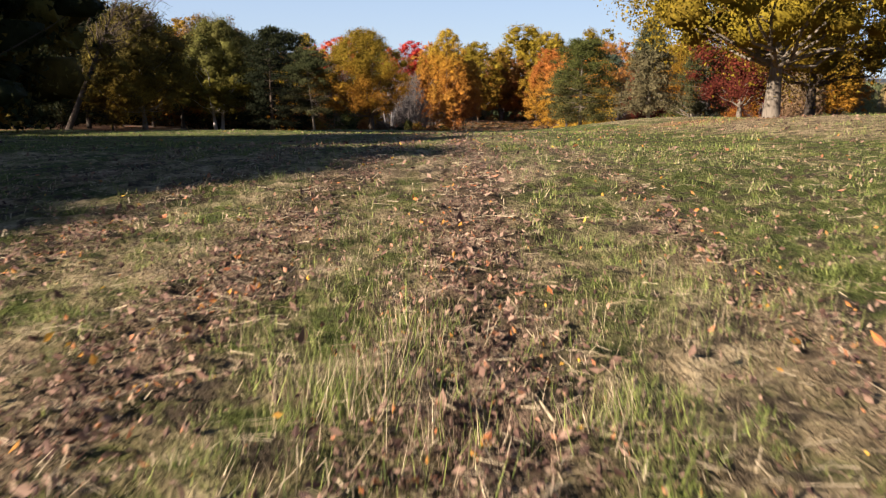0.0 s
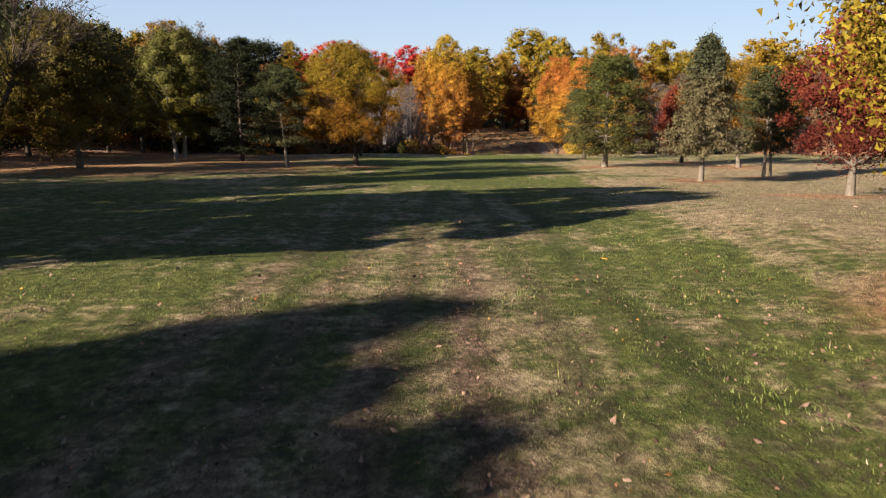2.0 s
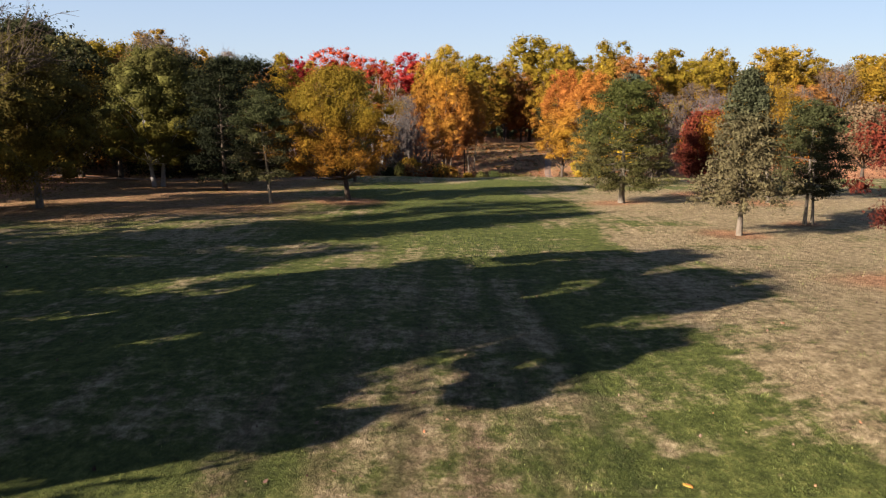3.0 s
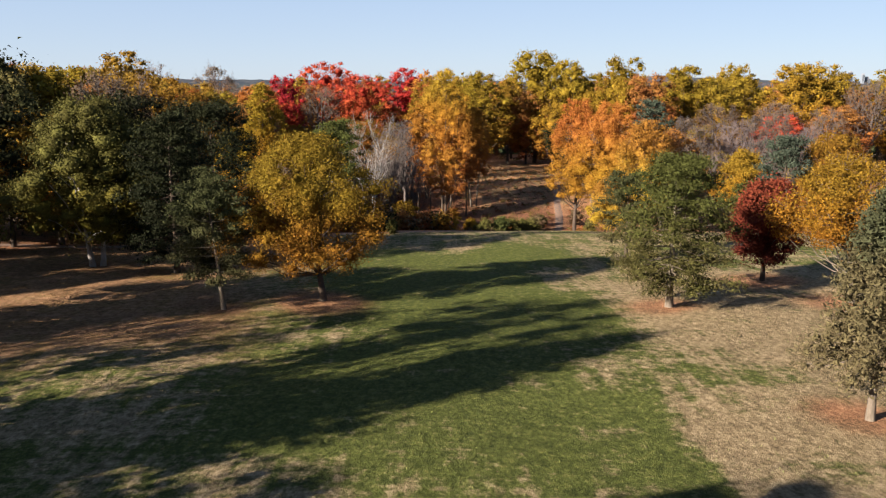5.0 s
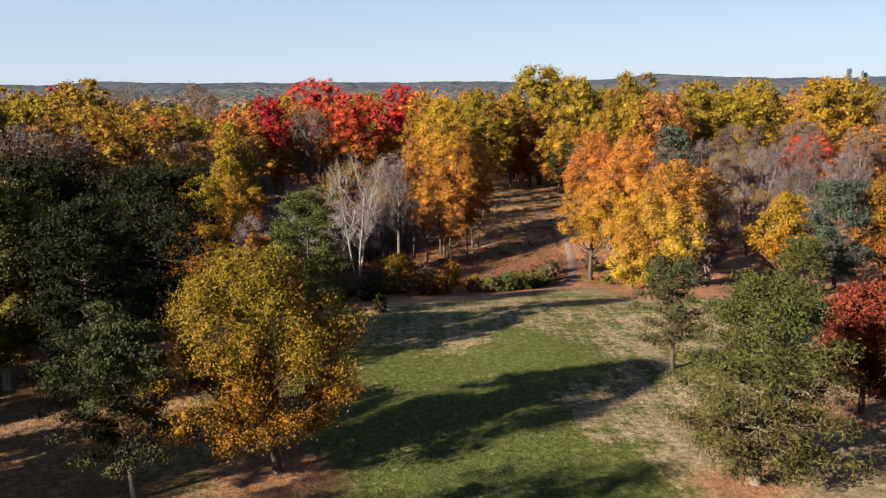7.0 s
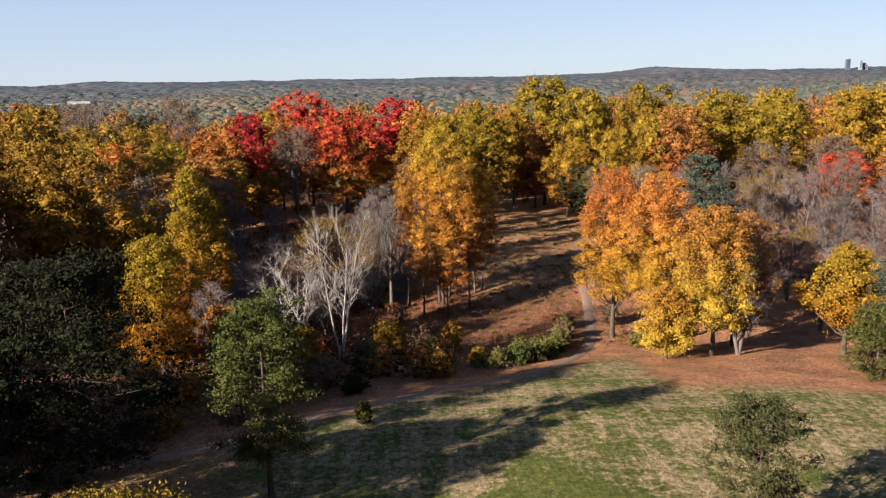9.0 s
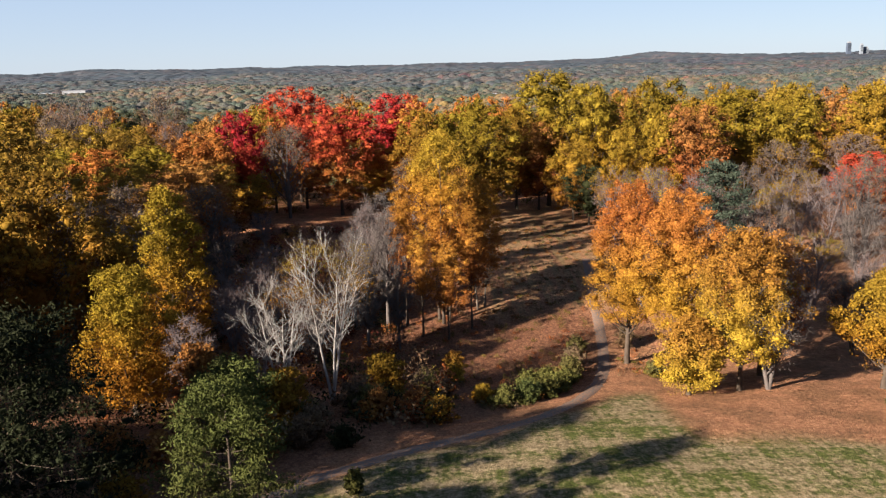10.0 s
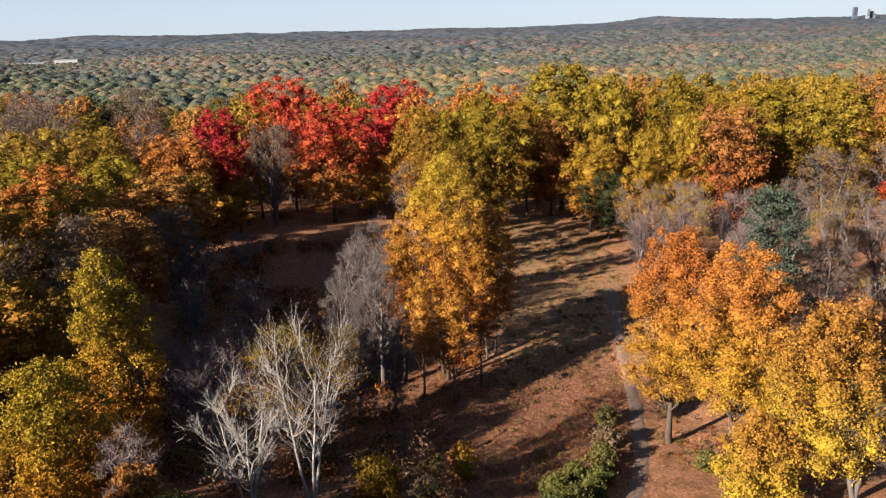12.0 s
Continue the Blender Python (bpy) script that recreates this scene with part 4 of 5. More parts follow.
shrub(-5.0, 152.5, -5.6, 2.1, "yellow", "rounded golden shrub among bare brush", 4200)
shrub(4.2, 149.3, -7.7, 1.1, "yellow", "small yellow-green shrub by the path", 1600)
shrub(1.8, 158.0, -7.4, 1.2, "bright_yellow", "small bright yellow shrub on the leafy slope", 1500)
shrub(-5.4, 127.1, -4.0, 0.8, "green", "lone small dark shrub in the grass", 1100)
for k, (x, y, h, R) in enumerate([(6.2, 148.4, 1.3, 1.5), (8.2, 149.6, 1.5, 1.7), (10.2, 151.2, 1.4, 1.6), (11.8, 153.4, 1.5, 1.5), (9.0, 153.4, 1.7, 1.7), (13.0, 156.4, 1.3, 1.3), (11.2, 157.0, 1.4, 1.5)]):
    shrub(x, y, float(ground_z(x, y)) + h, R, "green" if k != 1 else "pale_green", "spreading dark green shrub beside the path", 2200, 0.2)
for k, (x, y, h, R) in enumerate([(14.0, 160, 2.0, 1.6), (15.0, 164, 2.2, 1.7), (16.2, 169, 1.8, 1.5), (22.2, 170.5, 2.5, 1.4), (22.6, 158.5, 1.6, 1.2)]):
    shrub(x, y, float(ground_z(x, y)) + h, R, "tan" if k % 2 else "dull_green", "brown dry shrub beside the path", 1500, 0.2, 6)
rng = np.random.default_rng(9)
for k in range(26):
    x = rng.uniform(-34, 3)
    y = float(edge_y(x)) + rng.uniform(4.5, 17) + 2
    h = rng.uniform(1.4, 3.2)
    shrub(x, y, float(ground_z(x, y)) + h, rng.uniform(1.2, 2.2), ("rust", "tan", "gold", "dull_green", "shade_green")[k % 5], "dry brown shrub in the brush beside the path", 900, 0.2, 6)

# ---- the wood behind, tree by tree ----
WOOD = "trees of the wood behind"
LABELS = {
    "red": "bright red maple in the wood", "salmon": "salmon-red maple in the wood", "orange": "orange maple in the wood", "rust": "russet tree in the wood",
    "bronze": "bronze-yellow tree in the wood", "olive": "olive-yellow tree in the wood", "olive_yellow": "yellow-green tree in the wood", "yellow": "yellow tree in the wood", "gold": "golden-brown tree in the wood",
    "green": "dark green tree in the wood", "tan": "tan half-bare tree in the wood", "dull_green": "dull green tree in the wood", "shade_green": "dark green tree deep in the wood",
}
wood_protos = {}


def wood_proto(mat, k, leaves, leaf):
    key = (mat, k, leaves)
    if key not in wood_protos and mat == "tan":
        wood_protos[key] = bare_meshes(20.0, 6.0, (BARK_MAUVE, BARK_GREY, BARK_MAUVE)[k], 330 + k, 2, 0.25, 34, 11, leaves=(700, 1500, 2600)[k], leaf=0.3, mat="tan", shape=("dome", "round", "oval")[k], thick=0.04, fuzz=1500)
    if key not in wood_protos:
        wood_protos[key] = broadleaf_meshes(20.0, 6.0, mat, ("dome", "round", "oval")[k], 0.14, int(leaves * 0.62), leaf, 74 if leaves > 6000 else 46, BARK, 0.24, seed=300 + k + 17 * sorted(LEAF).index(mat), core=0.5, body=0.5, big=0.23)
    return wood_protos[key]


placed = []


def wood_tree(x, y, top, R, mat, k=None, rngturn=0.0, leaves=13000, leaf=0.27):
    h = height(x, y, top)
    k = (len(placed) * 7 + 1) % 3 if k is None else k
    t = stand("tree", wood_proto(mat, k, leaves, leaf), x, y, LABELS[mat], "tree", WOOD, rngturn or len(placed) * 1.3)
    R *= 1.28
    t.scale = (R / 6.0, R / 6.0, h / 20.0)
    placed.append((x, y, R))


# Trees by (-40, 213) and (3, 212) are added to shade hollow and clearing.
for x, y, top, R, mat in [
    (-40.5, 249, 13, 4.6, "red"), (-38.5, 245.5, 6, 3.6, "salmon"), (-32.5, 275, 16.8, 7.0, "salmon"), (-20, 251, 13.0, 6.0, "salmon"), (-9.5, 267, 15, 7.2, "red"), (-13.5, 257, 4.5, 5.0, "orange"),
    (-30.5, 247, 10, 4.6, "tan"), (10.3, 241, 13.3, 6.0, "olive"), (25, 256, 19.0, 8.2, "olive"), (31.5, 247, 16.6, 5.6, "olive_yellow"), (17.5, 252, 12, 5, "gold"), (22, 250, 9, 4.5, "rust"),
    (34.5, 226, 9.4, 3.2, "yellow"), (40.5, 227, 11.5, 3.6, "yellow"), (47, 226, 13.0, 5.4, "rust"), (44.5, 242, 17.2, 5.6, "olive"), (59, 238, 15, 6.6, "olive"), (67, 235, 12.4, 5.6, "olive_yellow"),
    (62, 222, 6.5, 4.6, "tan"), (78.5, 230, 6.4, 5.6, "tan"), (76, 222, 3.8, 4.8, "salmon"), (84, 234, 15.5, 6.2, "yellow"), (74, 245, 15.5, 6, "olive_yellow"), (92, 242, 16, 6, "yellow"), (88, 220, 6, 5.4, "rust"),
    (-36, 241, 0.6, 3.3, "yellow"), (-52, 242, 8.2, 5, "rust"), (-46, 243, 7.5, 4.5, "bronze"), (-43, 171, 8, 5, "tan"), (-41.7, 162, 11.8, 5.4, "gold"), (-42, 127, 8.0, 3.2, "gold"), (-57.6, 188, 16.6, 6.4, "bronze"), (-63, 222, 8.5, 5.6, "olive"), (-40, 213, 7, 5, "rust"), (-39, 224, 5, 4.6, "bronze"), (-48, 216, 9, 5, "olive"), (-36, 203, 4, 4.2, "tan"), (-45, 198, 9, 5, "bronze"),
    (-50, 178, 12.5, 5.6, "bronze"), (-51, 159, 11.5, 4.8, "rust"), (-42, 190, 6, 5, "tan"), (-55, 160, 13, 6, "olive"), (-70, 200, 14, 6, "olive_yellow"), (-52, 205, 10, 5.6, "orange"), (-60, 240, 11, 5.5, "bronze"), (-44, 206, 6, 5, "rust"),
    (-37, 178, 4.5, 4.4, "tan"), (-35, 165, 6, 4.4, "gold"), (-39, 193, 6, 5, "rust"), (3, 200, 6, 3.2, "rust"), (2, 212, 8, 3.6, "gold"), (3, 224, 9, 4, "olive"), (-1, 234, 9, 4, "gold"), (-66, 172, 14, 6, "bronze"), (-88, 318, 10, 8, "shade_green"), (-80, 306, 8, 7, "shade_green"), (-97, 310, 9, 8, "shade_green"), (-75, 322, 6, 6, "green"), (-3, 246, 12.5, 5, "gold"), (3, 247, 11.5, 5.0, "olive"), (-4, 236, 4, 4, "tan"), (27, 236, 6, 4.2, "gold"), (29, 230, 2, 3.8, "shade_green"),
]:
    wood_tree(x, y, top, R, mat)

rng = np.random.default_rng(21)
palette_left = ["bronze", "rust", "olive", "tan", "bronze", "orange", "gold", "tan", "olive"]
palette_mid = ["olive", "rust", "gold", "salmon", "tan", "rust", "olive_yellow", "orange"]
palette_right = ["olive", "olive_yellow", "bronze", "rust", "olive", "tan", "yellow", "gold"]


def is_open(x, y):
    if y < edge_y(x) + 12 and x > -34:
        return True
    if 2 < x < 29 and y < 238:
        return True
    if -33 < x < 4 and y < 232:
        return True
    if (-35 < x < 98 and y < 252) or (-58 < x < -33 and 128 < y < 161):
        return True
    s, a = -0.58 * x + 0.81 * y, 0.81 * x + 0.58 * y
    if 128 < s < 149 and 22 < a < 66:
        return True
    return x > -34 and y < 170 and x < 75


tries = 0
while len(placed) < 205 and tries < 9000:
    tries += 1
    y = rng.uniform(112, 330)
    x = rng.uniform(-0.62, 0.62) * (y - 55)
    if is_open(x, y) or y - 330 > 0:
        continue
    R = rng.uniform(4.2, 6.4)
    if any((x - a) ** 2 + (y - b) ** 2 < (0.66 * (R * 1.28 + c)) ** 2 for a, b, c in placed):
        continue
    pal = palette_left if x < -35 else palette_mid if x < 20 else palette_right
    top = rng.uniform(9.5, 15.5) - (2.5 if y > 285 else 0) - (3 if y < 200 else 0)
    wood_tree(x, y, top, R, pal[rng.integers(len(pal))], leaves=13000 if y < 255 else 5000, leaf=0.27 if y < 255 else 0.4)


# ---- understorey ----
def understorey():
    """Low brush between the trunks of the wood."""
    rng = np.random.default_rng(55)
    geos = {"rust": Geo(), "tan": Geo(), "dull_green": Geo(), "shade_green": Geo()}
    names = list(geos)
    n = 0
    while n < 620:
        y = rng.uniform(118, 300)
        x = rng.uniform(-0.62, 0.62) * (y - 50)
        if (is_open(x, y) and not (-34 < x < 3 and y > edge_y(x) + 7 and y < 172)) or (x > 2 and y < 240 and x < 28):
            continue
        n += 1
        r, h = rng.uniform(1.2, 2.6), rng.uniform(1.2, 3.4)
        k = 110
        d = unit(rng.normal(size=(k, 3)) + np.array([0, 0, 0.5]))
        c = np.array([x, y, float(ground_z(x, y)) + h * 0.4]) + d * np.array([r, r, h * 0.6]) * rng.uniform(0.4, 1.0, (k, 1))
        v, f = leaf_quads(rng, c, d, 0.36, 0.6)
        geos[names[rng.integers(4)]].add(v, f)
    for k, g in geos.items():
        tagged(new("brush", g.mesh("brush", LEAF[k])), "low tangled brush and saplings under the trees", "brush", kind="stuff")


understorey()


def slope_weeds():
    """Dry weeds and tufts on the leafy slope and along the path."""
    rng = np.random.default_rng(56)
    geos = {"rust": Geo(), "tan": Geo(), "dull_green": Geo()}
    names = list(geos)
    for n in range(1300):
        y = rng.uniform(146, 236)
        x = rng.uniform(-9, 27)
        if path_distance(np.array(x), np.array(y)) < 1.5 or y < edge_y(x) + 5 or (x > 17 and y < 158):
            continue
        r, hh, k = rng.uniform(0.3, 0.9), rng.uniform(0.25, 0.9), 26
        if y > 185:
            hh *= 0.5
        d = unit(rng.normal(size=(k, 3)) + np.array([0, 0, 0.5]))
        c = np.array([x, y, float(ground_z(x, y)) + hh * 0.35]) + d * np.array([r, r, hh * 0.6]) * rng.uniform(0.3, 1.0, (k, 1))
        geos[names[rng.integers(3)]].add(*leaf_quads(rng, c, d, 0.26, 0.35))
    for k, g in geos.items():
        tagged(new("weeds", g.mesh("weeds", LEAF[k])), "dry brown weeds and tufts on the leafy slope", "weeds", kind="stuff")


slope_weeds()


def hollow_brush():
    """Dark brush added over the hollow, standing in for its deep shade."""
    rng = np.random.default_rng(57)
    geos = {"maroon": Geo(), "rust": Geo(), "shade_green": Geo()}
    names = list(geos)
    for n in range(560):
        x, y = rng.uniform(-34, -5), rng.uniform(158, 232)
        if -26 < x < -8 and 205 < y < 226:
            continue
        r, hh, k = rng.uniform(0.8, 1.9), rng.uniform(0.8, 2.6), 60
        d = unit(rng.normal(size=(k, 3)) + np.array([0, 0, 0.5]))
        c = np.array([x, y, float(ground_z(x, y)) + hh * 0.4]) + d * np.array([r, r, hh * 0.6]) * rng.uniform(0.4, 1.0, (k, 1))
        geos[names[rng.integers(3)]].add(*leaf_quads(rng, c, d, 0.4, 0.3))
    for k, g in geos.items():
        tagged(new("brush", g.mesh("brush", LEAF[k])), "dark tangled brush added to deepen the shaded hollow", "brush", kind="stuff")


hollow_brush()


# ---- far woods ----
def crown_field(x, y, cell, seed):
    """For each place: the height over the lowest canopy, and the number of the crown that it belongs to, of crowns set about a cell apart."""
    ci, cj = np.floor(x / cell), np.floor(y / cell)
    best, own = np.full(x.shape, -9.0), np.zeros(x.shape)
    for a in (-1, 0, 1):
        for b in (-1, 0, 1):
            i, j = ci + a, cj + b
            r1, r2, r3, r4 = (np.modf(np.abs(np.sin(i * k + j * q + seed) * 43758.5453))[0] for k, q in ((12.9898, 78.233), (39.346, 11.135), (73.156, 52.235), (27.17, 91.73)))
            d = np.hypot(x - (i + 0.15 + 0.7 * r1) * cell, y - (j + 0.15 + 0.7 * r2) * cell) / (cell * (0.5 + 0.2 * r3))
            h = min(cell, 10.0) * np.where(d < 1, 0.35 * r3 + 0.7 * np.sqrt(np.clip(1 - d * d, 0, 1)), 0.0) - 0.01 * d
            own = np.where(h > best, r4, own)
            best = np.maximum(best, h)
    return best, own


def hazed_canopy_material(name, blue):
    m = Nodes(name)
    v = m.coord("Object")
    kind = m.add("ShaderNodeAttribute", attribute="crown").outputs["Fac"]
    area = m.add("ShaderNodeAttribute", attribute="area").outputs["Fac"]
    fac = m.math("ADD", m.math("MULTIPLY", kind, 0.62), m.math("MULTIPLY", area, 0.42))
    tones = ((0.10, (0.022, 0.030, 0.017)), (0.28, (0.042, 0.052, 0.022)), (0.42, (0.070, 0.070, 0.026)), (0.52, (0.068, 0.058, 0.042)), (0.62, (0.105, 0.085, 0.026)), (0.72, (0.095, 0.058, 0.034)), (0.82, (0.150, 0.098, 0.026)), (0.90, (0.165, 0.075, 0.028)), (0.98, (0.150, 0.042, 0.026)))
    # blue blends each tone towards blue-grey: distance haze painted into the base colour.
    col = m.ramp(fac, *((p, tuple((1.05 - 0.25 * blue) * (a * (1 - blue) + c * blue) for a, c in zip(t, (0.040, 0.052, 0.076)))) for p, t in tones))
    dab = m.noise(0.9 if blue < 0.1 else 0.35, 4.0, v, 0.7)
    col = m.mix(1.0, col, m.ramp(dab, (0.25, (0.6, 0.6, 0.6)), (0.75, (1.3, 1.3, 1.3))), "MULTIPLY")
    m.bump(dab, 0.7, 1.4)
    return m.finish(col, 0.9, 0.05)


def far_woods():
    """The unbroken tops of the woods beyond, crown by crown, out to the horizon."""
    rng = np.random.default_rng(77)
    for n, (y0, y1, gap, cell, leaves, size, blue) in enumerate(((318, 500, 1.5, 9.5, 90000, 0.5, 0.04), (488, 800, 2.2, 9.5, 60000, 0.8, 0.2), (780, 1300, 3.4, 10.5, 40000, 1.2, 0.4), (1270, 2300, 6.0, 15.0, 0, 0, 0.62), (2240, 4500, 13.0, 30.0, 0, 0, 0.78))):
        ys = np.arange(y0, y1, gap)
        u = np.linspace(-1, 1, int(1.28 * (y0 + y1) / 2 / gap))
        half = 0.64 * (ys - 20)
        gx = u[None] * half[:, None] + rng.uniform(-0.3, 0.3, (len(ys), len(u))) * gap
        gy = ys[:, None] + rng.uniform(-0.3, 0.3, gx.shape) * gap
        h, own = crown_field(gx, gy, cell, 3.7 + n)
        area = 0.5 + 0.22 * np.sin(gx * 0.021 + 1.3) * np.sin(gy * 0.013 + 0.4) + 0.18 * np.sin(gx * 0.007 + gy * 0.009) + 0.16 * np.sin(gx * 0.047 - gy * 0.031 + 2) + 0.10 * np.tanh(gx / (0.3 * gy))
        swell = 2.0 * np.sin(gx * 0.017 + 2) * np.sin(gy * 0.011)
        top = 8.0 + h + swell
        top = np.where((np.abs(gx + 545) < 80) & (np.abs(gy - 1290) < 75), 1.0, top)
        top = top * step(0, 2.0 * gap, gy - y0) - 2
        pos = np.stack([gx, gy, ground_z(gx, gy) + top], -1)
        nx = len(u)
        i = (np.arange(len(ys) - 1)[:, None] * nx + np.arange(nx - 1)[None]).ravel()
        geo = Geo()
        geo.add(pos.reshape(-1, 3), np.stack([i, i + 1, i + nx + 1, i + nx], 1), True)
        tags = [(own.ravel(), area.ravel())]
        if leaves:
            dx, dy = np.gradient(pos, axis=1), np.gradient(pos, axis=0)
            nrm = unit(np.cross(dx, dy).reshape(-1, 3))
            k = rng.integers(0, len(nrm), leaves)
            c = pos.reshape(-1, 3)[k] + rng.normal(0, 0.4, (leaves, 3)) * gap + nrm[k] * size * 0.3
            geo.add(*leaf_tris(rng, c, nrm[k], size, 0.8, 0.6))
            tags.append((np.repeat(own.ravel()[k], 3), np.repeat(area.ravel()[k], 3)))
        me = geo.mesh("far_woods", hazed_canopy_material("far_canopy_hazed", blue))
        for q, name in enumerate(("crown", "area")):
            me.attributes.new(name, "FLOAT", "POINT").data.foreach_set("value", np.concatenate([t[q] for t in tags]).astype(np.float32))
        tagged(new("far_woods", me), ("distant woodland of mixed autumn colours", "woodland towards the horizon, blue-grey haze painted into its colour")[n > 2], "woodland", kind="stuff")


far_woods()


# ---- distant buildings ----
def plain_material(name, col, rough=0.7):
    m = Nodes(name)
    n = m.noise(0.4, 4.0, m.coord("Object"))
    return m.finish(m.ramp(n, (0.3, tuple(c * 0.85 for c in col)), (0.7, col)), rough)


def box(bm, x0, x1, y0, y1, z0, z1):
    bmesh.ops.create_cube(bm, size=1.0, matrix=Matrix.LocRotScale(((x0 + x1) / 2, (y0 + y1) / 2, (z0 + z1) / 2), None, (x1 - x0, y1 - y0, z1 - z0)))


def box_part(name, mat, parent, *boxes, label="", gable=None):
    bm = bmesh.new()
    for q in boxes:
        box(bm, *q)
    if gable:
        x0, x1, y0, y1, z0, z1 = gable
        v = [bm.verts.new(p) for p in ((x0, y0, z0), (x1, y0, z0), (x1, y1, z0), (x0, y1, z0), (x0, (y0 + y1) / 2, z1), (x1, (y0 + y1) / 2, z1))]
        for f in ((0, 1, 5, 4), (2, 3, 4, 5), (1, 2, 5), (3, 0, 4), (3, 2, 1, 0)):
            bm.faces.new([v[i] for i in f])
    me = bpy.data.meshes.new(name)
    bm.to_mesh(me)
    bm.free()
    me.materials.append(mat)
    return part(name, me, parent, label)


WHITE_WALL = plain_material("white_cladding", (0.17, 0.18, 0.20))
GREY_ROOF = plain_material("grey_roofing", (0.16, 0.165, 0.18))
DARK_GLASS = plain_material("dark_window", (0.02, 0.025, 0.03), 0.2)


def warehouse(x, y, w, d, h):
    z = float(ground_z(x, y)) + 7
    t = thing("warehouse", x, y, z, "long low white warehouse among distant trees", "building", "distant warehouses")
    box_part("wall", WHITE_WALL, t, (-w / 2, w / 2, -d / 2, d / 2, -17, h))
    box_part("roof", GREY_ROOF, t, (-w / 2 - 0.5, w / 2 + 0.5, -d / 2 - 0.5, d / 2 + 0.5, h, h + 0.6))
    for k in range(int(w // 9)):
        box_part("window", DARK_GLASS, t, (-w / 2 + 3 + 9 * k, -w / 2 + 8 + 9 * k, -d / 2 - 0.1, -d / 2, h * 0.4, h * 0.75))


def far_house(x, y, w, h):
    z = float(ground_z(x, y)) + 5
    t = thing("house", x, y, z, "small white house among distant trees", "house", "distant houses")
    box_part("wall", WHITE_WALL, t, (-w / 2, w / 2, -4, 4, -8, h))
    box_part("roof", GREY_ROOF, t, gable=(-w / 2 - 0.4, w / 2 + 0.4, -4.5, 4.5, h, h + 3))
    for k in (-1, 1):
        box_part("window", DARK_GLASS, t, (k * w / 4 - 0.7, k * w / 4 + 0.7, -4.06, -4, h * 0.4, h * 0.8))


def tower(x, y, w, h, label, tone):
    z = float(ground_z(x, y))
    t = thing("tower", x, y, z, label, "tower", "towers on the horizon")
    box_part("shaft", plain_material("tower_face", tone), t, (-w / 2, w / 2, -w / 2, w / 2, 0, h))
    box_part("cap", GREY_ROOF, t, (-w * 0.35, w * 0.35, -w * 0.35, w * 0.35, h, h + w * 0.35))
    for k in range(6):
        zz = h * (0.5 + 0.08 * k)
        box_part("window_band", DARK_GLASS, t, (-w / 2 + 1, w / 2 - 1, -w / 2 - 0.2, -w / 2, zz, zz + h * 0.035))


warehouse(-571, 1285, 40, 25, 9)
warehouse(-527, 1300, 34, 22, 12)
warehouse(-548, 1255, 26, 16, 6)
far_house(74, 1130, 11, 7)
far_house(92, 1150, 9, 6)
far_house(-262, 560, 8, 6)
tower(1742, 3560, 15, 62, "tall dark office tower on the horizon", (0.045, 0.058, 0.085))
tower(1796, 3560, 11, 54, "slender pale tower on the horizon", (0.13, 0.15, 0.18))
tower(1822, 3580, 22, 36, "broad pale building on the horizon", (0.11, 0.125, 0.15))


# ---- grass and fallen leaves ----
def blade_material(name, *stops):
    m = Nodes(name)
    isl = m.add("ShaderNodeNewGeometry").outputs["Random Per Island"]
    blot = m.noise(3.2, 4.0, m.coord("Object"))
    col = m.ramp(m.math("ADD", m.math("MULTIPLY", isl, 0.5), m.math("MULTIPLY", blot, 0.5)), *stops)
    m.finish(col, 0.75, 0.2)
    tr = m.add("ShaderNodeBsdfTranslucent")
    m.link(col, tr.inputs["Color"])
    mixer = m.add("ShaderNodeMixShader")
    mixer.inputs[0].default_value = 0.25
    m.link(m.bsdf.outputs[0], mixer.inputs[1])
    m.link(tr.outputs[0], mixer.inputs[2])
    m.link(mixer.outputs[0], m.out.inputs["Surface"])
    return m.mat


def scatter(rng, n, y0, y1, spread=0.6, power=1.0):
    y = y0 + (y1 - y0) * rng.uniform(0, 1, n) ** power
    x = rng.uniform(-1, 1, n) * (spread * y + 1.5)
    return x, y


def blades(rng, x, y, h, w, lean):
    """Upright tapered blades that lean each its own way."""
    n = len(x)
    a = rng.uniform(0, 6.283, n)
    b = rng.uniform(0, 6.283, n)
    g = np.stack([x, y, ground_z(x, y) - 0.01], 1)
    side = np.stack([np.cos(a), np.sin(a), np.zeros(n)], 1) * (w * rng.uniform(0.6, 1.4, n))[:, None]
    tilt = lean * rng.uniform(0.2, 1.2, n)
    tip = g + np.stack([np.cos(b) * tilt, np.sin(b) * tilt, np.sqrt(np.maximum(0.05, 1 - np.minimum(tilt, 0.97) ** 2))], 1) * h[:, None]
    v = np.stack([g - side, g + side, tip + side * 0.25, tip - side * 0.25], 1)
    return v.reshape(-1, 3), np.arange(n * 4).reshape(-1, 4)


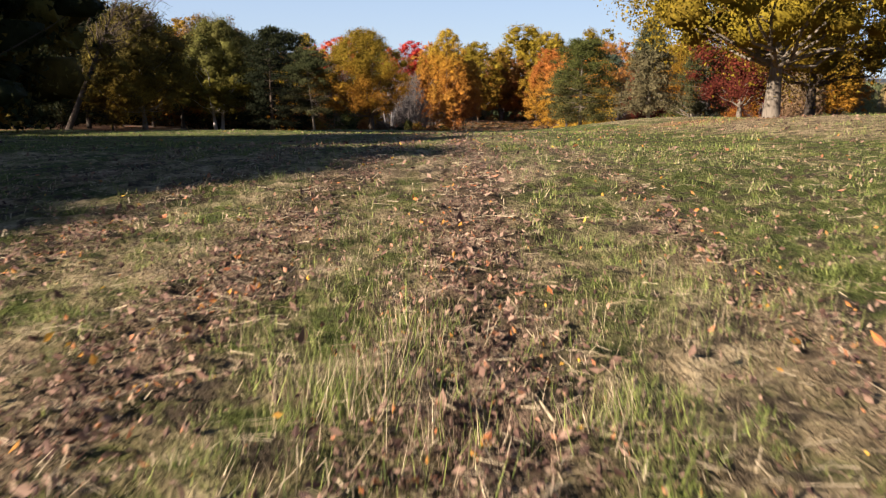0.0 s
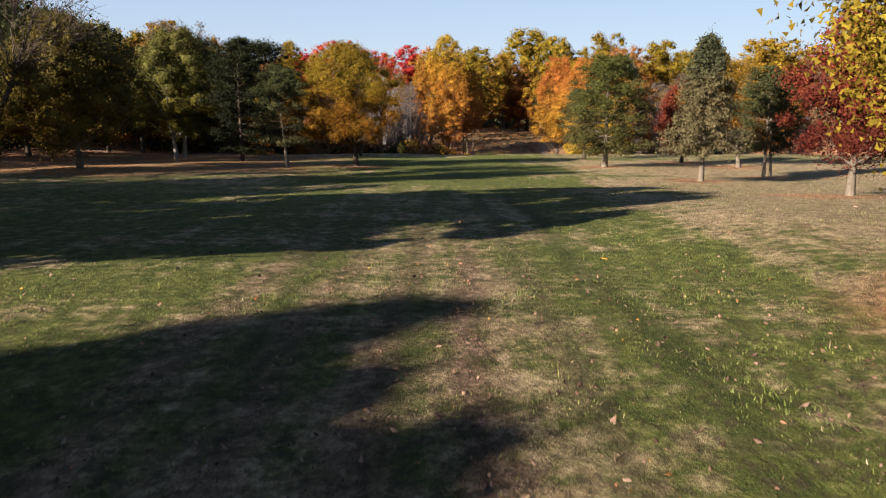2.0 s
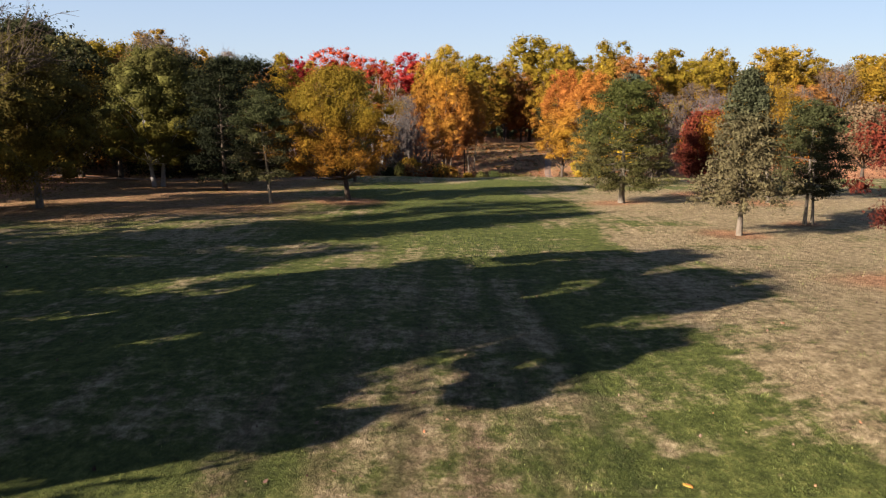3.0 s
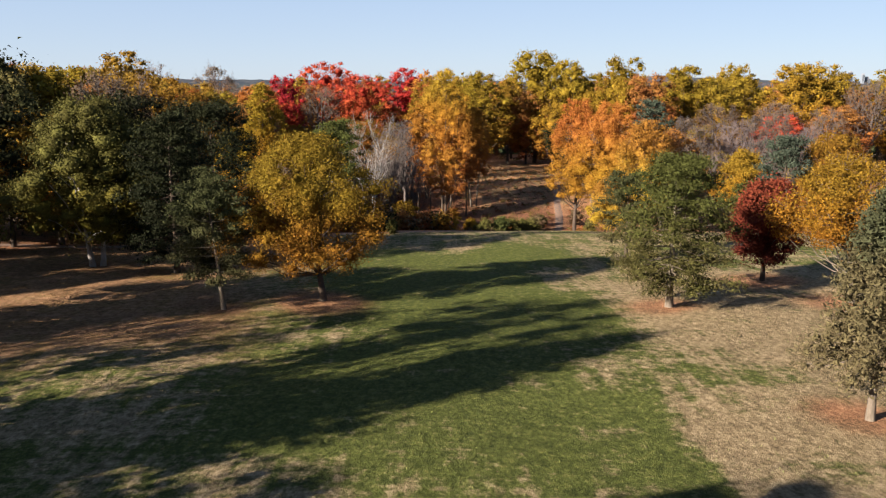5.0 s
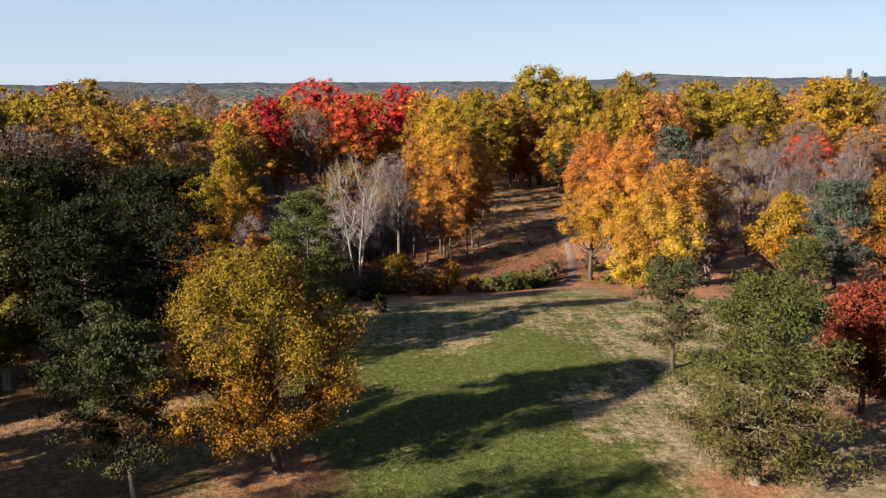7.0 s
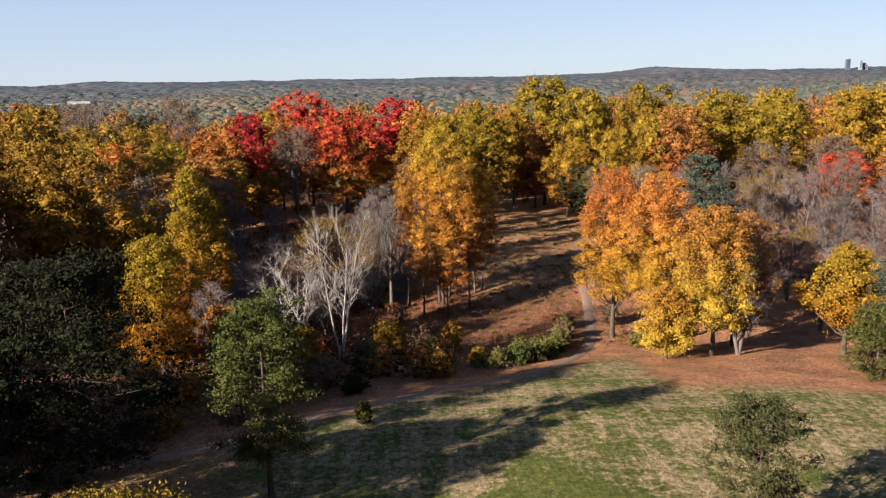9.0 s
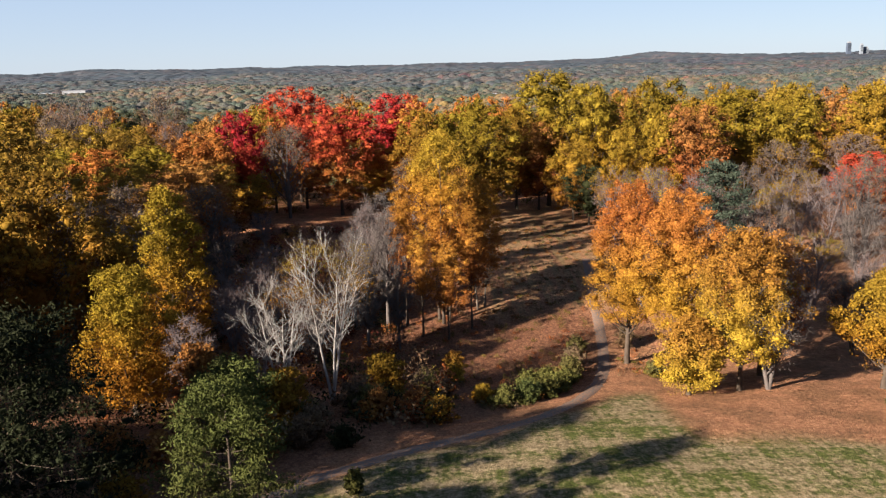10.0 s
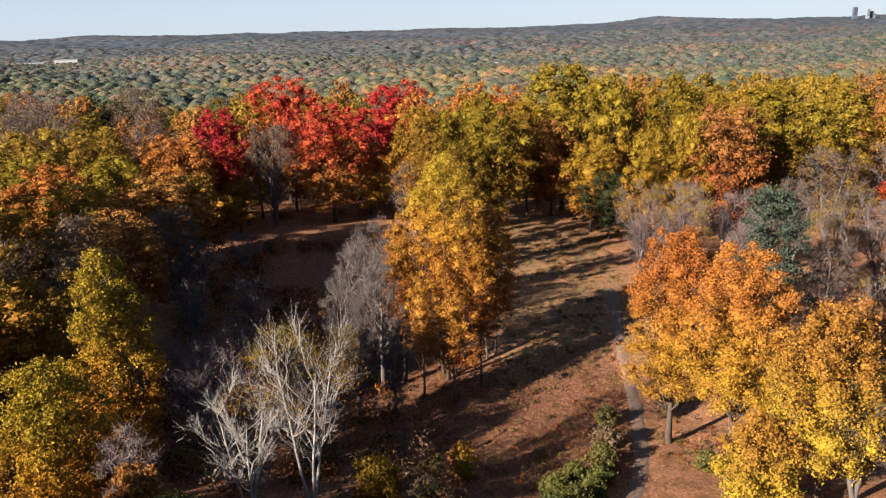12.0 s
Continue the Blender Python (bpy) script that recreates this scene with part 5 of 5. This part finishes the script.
def meadow_grass():
    rng = np.random.default_rng(4)
    green, dry, fallen = Geo(), Geo(), Geo()
    for n, y0, y1, h0, w in ((76000, 1.5, 6, 0.05, 0.0021), (60000, 5.5, 14, 0.055, 0.004), (40000, 13, 32, 0.06, 0.008), (30000, 30, 64, 0.06, 0.012), (18000, 60, 130, 0.07, 0.022)):
        x, y = scatter(rng, n, y0, y1, 0.6 if y0 < 50 else 0.45)
        ok = (y < edge_y(x) - 1) & (x > -32) & (x < 45)
        x, y = x[ok], y[ok]
        worn = worn_strip(x, y)
        clump = np.array([noise.noise((a * 0.9, b * 0.55, 0.0)) for a, b in zip(x, y)])
        if y0 < 12:
            clump = clump * 0.6 + 0.9 * np.array([noise.noise((a * 3.6, b * 3.0, 5.0)) for a, b in zip(x, y)])
        tall = np.clip(0.5 + clump * 1.6, 0.1, 1.6)
        isdry = rng.uniform(size=len(x)) < np.clip((0.3 if y0 < 5 else 0.42) + 0.35 * worn + 0.2 * step(6, 12, x) - 0.5 * clump, 0.08, 0.92)
        keep = rng.uniform(size=len(x)) > 0.8 * worn
        if y0 < 12:
            keep &= np.array([noise.noise((a * 4.1, b * 3.4, 11.0)) for a, b in zip(x, y)]) > -0.16 + rng.normal(0, 0.07, len(x))
        if y0 > 12:
            isdry &= rng.uniform(size=len(x)) < (0.25 if y0 < 20 else 0.0)
        h = h0 * tall * rng.uniform(0.5, 1.5, len(x))
        for geo, sel, lean in ((green, ~isdry & keep, 0.6), (dry, isdry & keep, 0.9)):
            geo.add(*blades(rng, x[sel], y[sel], h[sel], w, lean))
    # tall tufts that the mower missed
    for cx, cy, n, r, hh in ((-0.26, 2.55, 420, 0.14, 0.2), (-0.12, 3.1, 260, 0.13, 0.18), (0.5, 2.3, 260, 0.14, 0.15), (0.84, 3.2, 300, 0.25, 0.12), (-0.4, 3.9, 260, 0.2, 0.12), (0.03, 2.15, 200, 0.12, 0.14), (-0.75, 3.0, 220, 0.2, 0.1), (1.3, 3.6, 350, 0.3, 0.11), (-0.55, 5.2, 260, 0.25, 0.1), (-0.5, 2.0, 200, 0.15, 0.1)):
        x, y = cx + rng.normal(0, r, n), cy + rng.normal(0, r, n)
        s = rng.uniform(size=n) < 0.55
        h = hh * rng.uniform(0.4, 1.25, n)
        green.add(*blades(rng, x[s], y[s], h[s], 0.0017, 0.45))
        dry.add(*blades(rng, x[~s], y[~s], h[~s], 0.0013, 0.5))
    # cut straw lying flat
    for n, y0, y1, ln, w in ((34000, 1.5, 6, 0.055, 0.0018), (26000, 5.5, 15, 0.07, 0.0034), (260, 1.6, 7, 0.13, 0.004)):
        x, y = scatter(rng, n, y0, y1)
        ok = rng.uniform(size=n) < np.clip(worn_strip(x, y) - 0.05 + 1.0 * np.array([noise.noise((a * 2.6, b * 2.2, 21.0)) for a, b in zip(x, y)]), 0.03, 1)
        x, y = x[ok], y[ok]
        k = len(x)
        c = np.stack([x, y, ground_z(x, y) + rng.uniform(0.003, 0.03, k)], 1)
        a = rng.uniform(0, 6.283, k)
        along = np.stack([np.cos(a), np.sin(a), rng.normal(0, 0.15, k)], 1) * (ln * rng.uniform(0.3, 1.2, k))[:, None]
        side = np.stack([-np.sin(a), np.cos(a), rng.normal(0, 0.4, k)], 1) * w
        v = np.stack([c - along - side, c + along - side * 0.6, c + along + side * 0.6, c - along + side], 1)
        dry.add(v.reshape(-1, 3), np.arange(k * 4).reshape(-1, 4))
    # fallen leaves
    for n, y0, y1, s in ((42000, 1.5, 6, 0.026), (500, 1.5, 7, 0.055), (22000, 5.5, 14, 0.034), (16000, 13, 34, 0.055), (6000, 32, 64, 0.08)):
        x, y = scatter(rng, n, y0, y1)
        near = np.zeros(n)
        for tx, ty, r in LITTER_SPOTS[:3]:
            near = np.maximum(near, np.exp(-(((x - tx) ** 2 + (y - ty) ** 2) / (2.2 * r * r))))
        ok = rng.uniform(size=n) < np.clip(1.2 * worn_strip(x, y) ** 1.3 + 0.10 + 0.7 * near, 0, 1)
        x, y = x[ok], y[ok]
        k = len(x)
        c = np.stack([x, y, ground_z(x, y) + rng.uniform(0.004, 0.03, k)], 1)
        fallen.add(*leaf_quads(rng, c, np.tile([0, 0, 1.0], (k, 1)), s * np.minimum(1.9, rng.lognormal(0.0, 0.45, k)), 0.55, None, 1.0))
    g1 = blade_material("grass_green", (0.25, (0.026, 0.036, 0.008)), (0.5, (0.076, 0.095, 0.019)), (0.75, (0.17, 0.18, 0.050)))
    g2 = blade_material("grass_dry", (0.25, (0.060, 0.040, 0.023)), (0.5, (0.20, 0.148, 0.092)), (0.75, (0.42, 0.335, 0.225)))
    g3 = blade_material("leaves_fallen", (0.28, (0.030, 0.015, 0.012)), (0.46, (0.095, 0.050, 0.036)), (0.60, (0.17, 0.105, 0.075)), (0.68, (0.22, 0.145, 0.105)), (0.74, (0.24, 0.08, 0.03)), (0.83, (0.42, 0.27, 0.025)))
    tagged(new("meadow_grass", green.mesh("meadow_grass", g1)), "short green meadow grass, uneven and lately mown", "grass", kind="stuff")
    tagged(new("dry_grass", dry.mesh("dry_grass", g2)), "dry straw-coloured grass and cut stalks on the meadow", "grass", kind="stuff")
    tagged(new("fallen_leaves", fallen.mesh("fallen_leaves", g3)), "brown, orange and yellow fallen leaves in the grass", "leaves", kind="stuff")


meadow_grass()
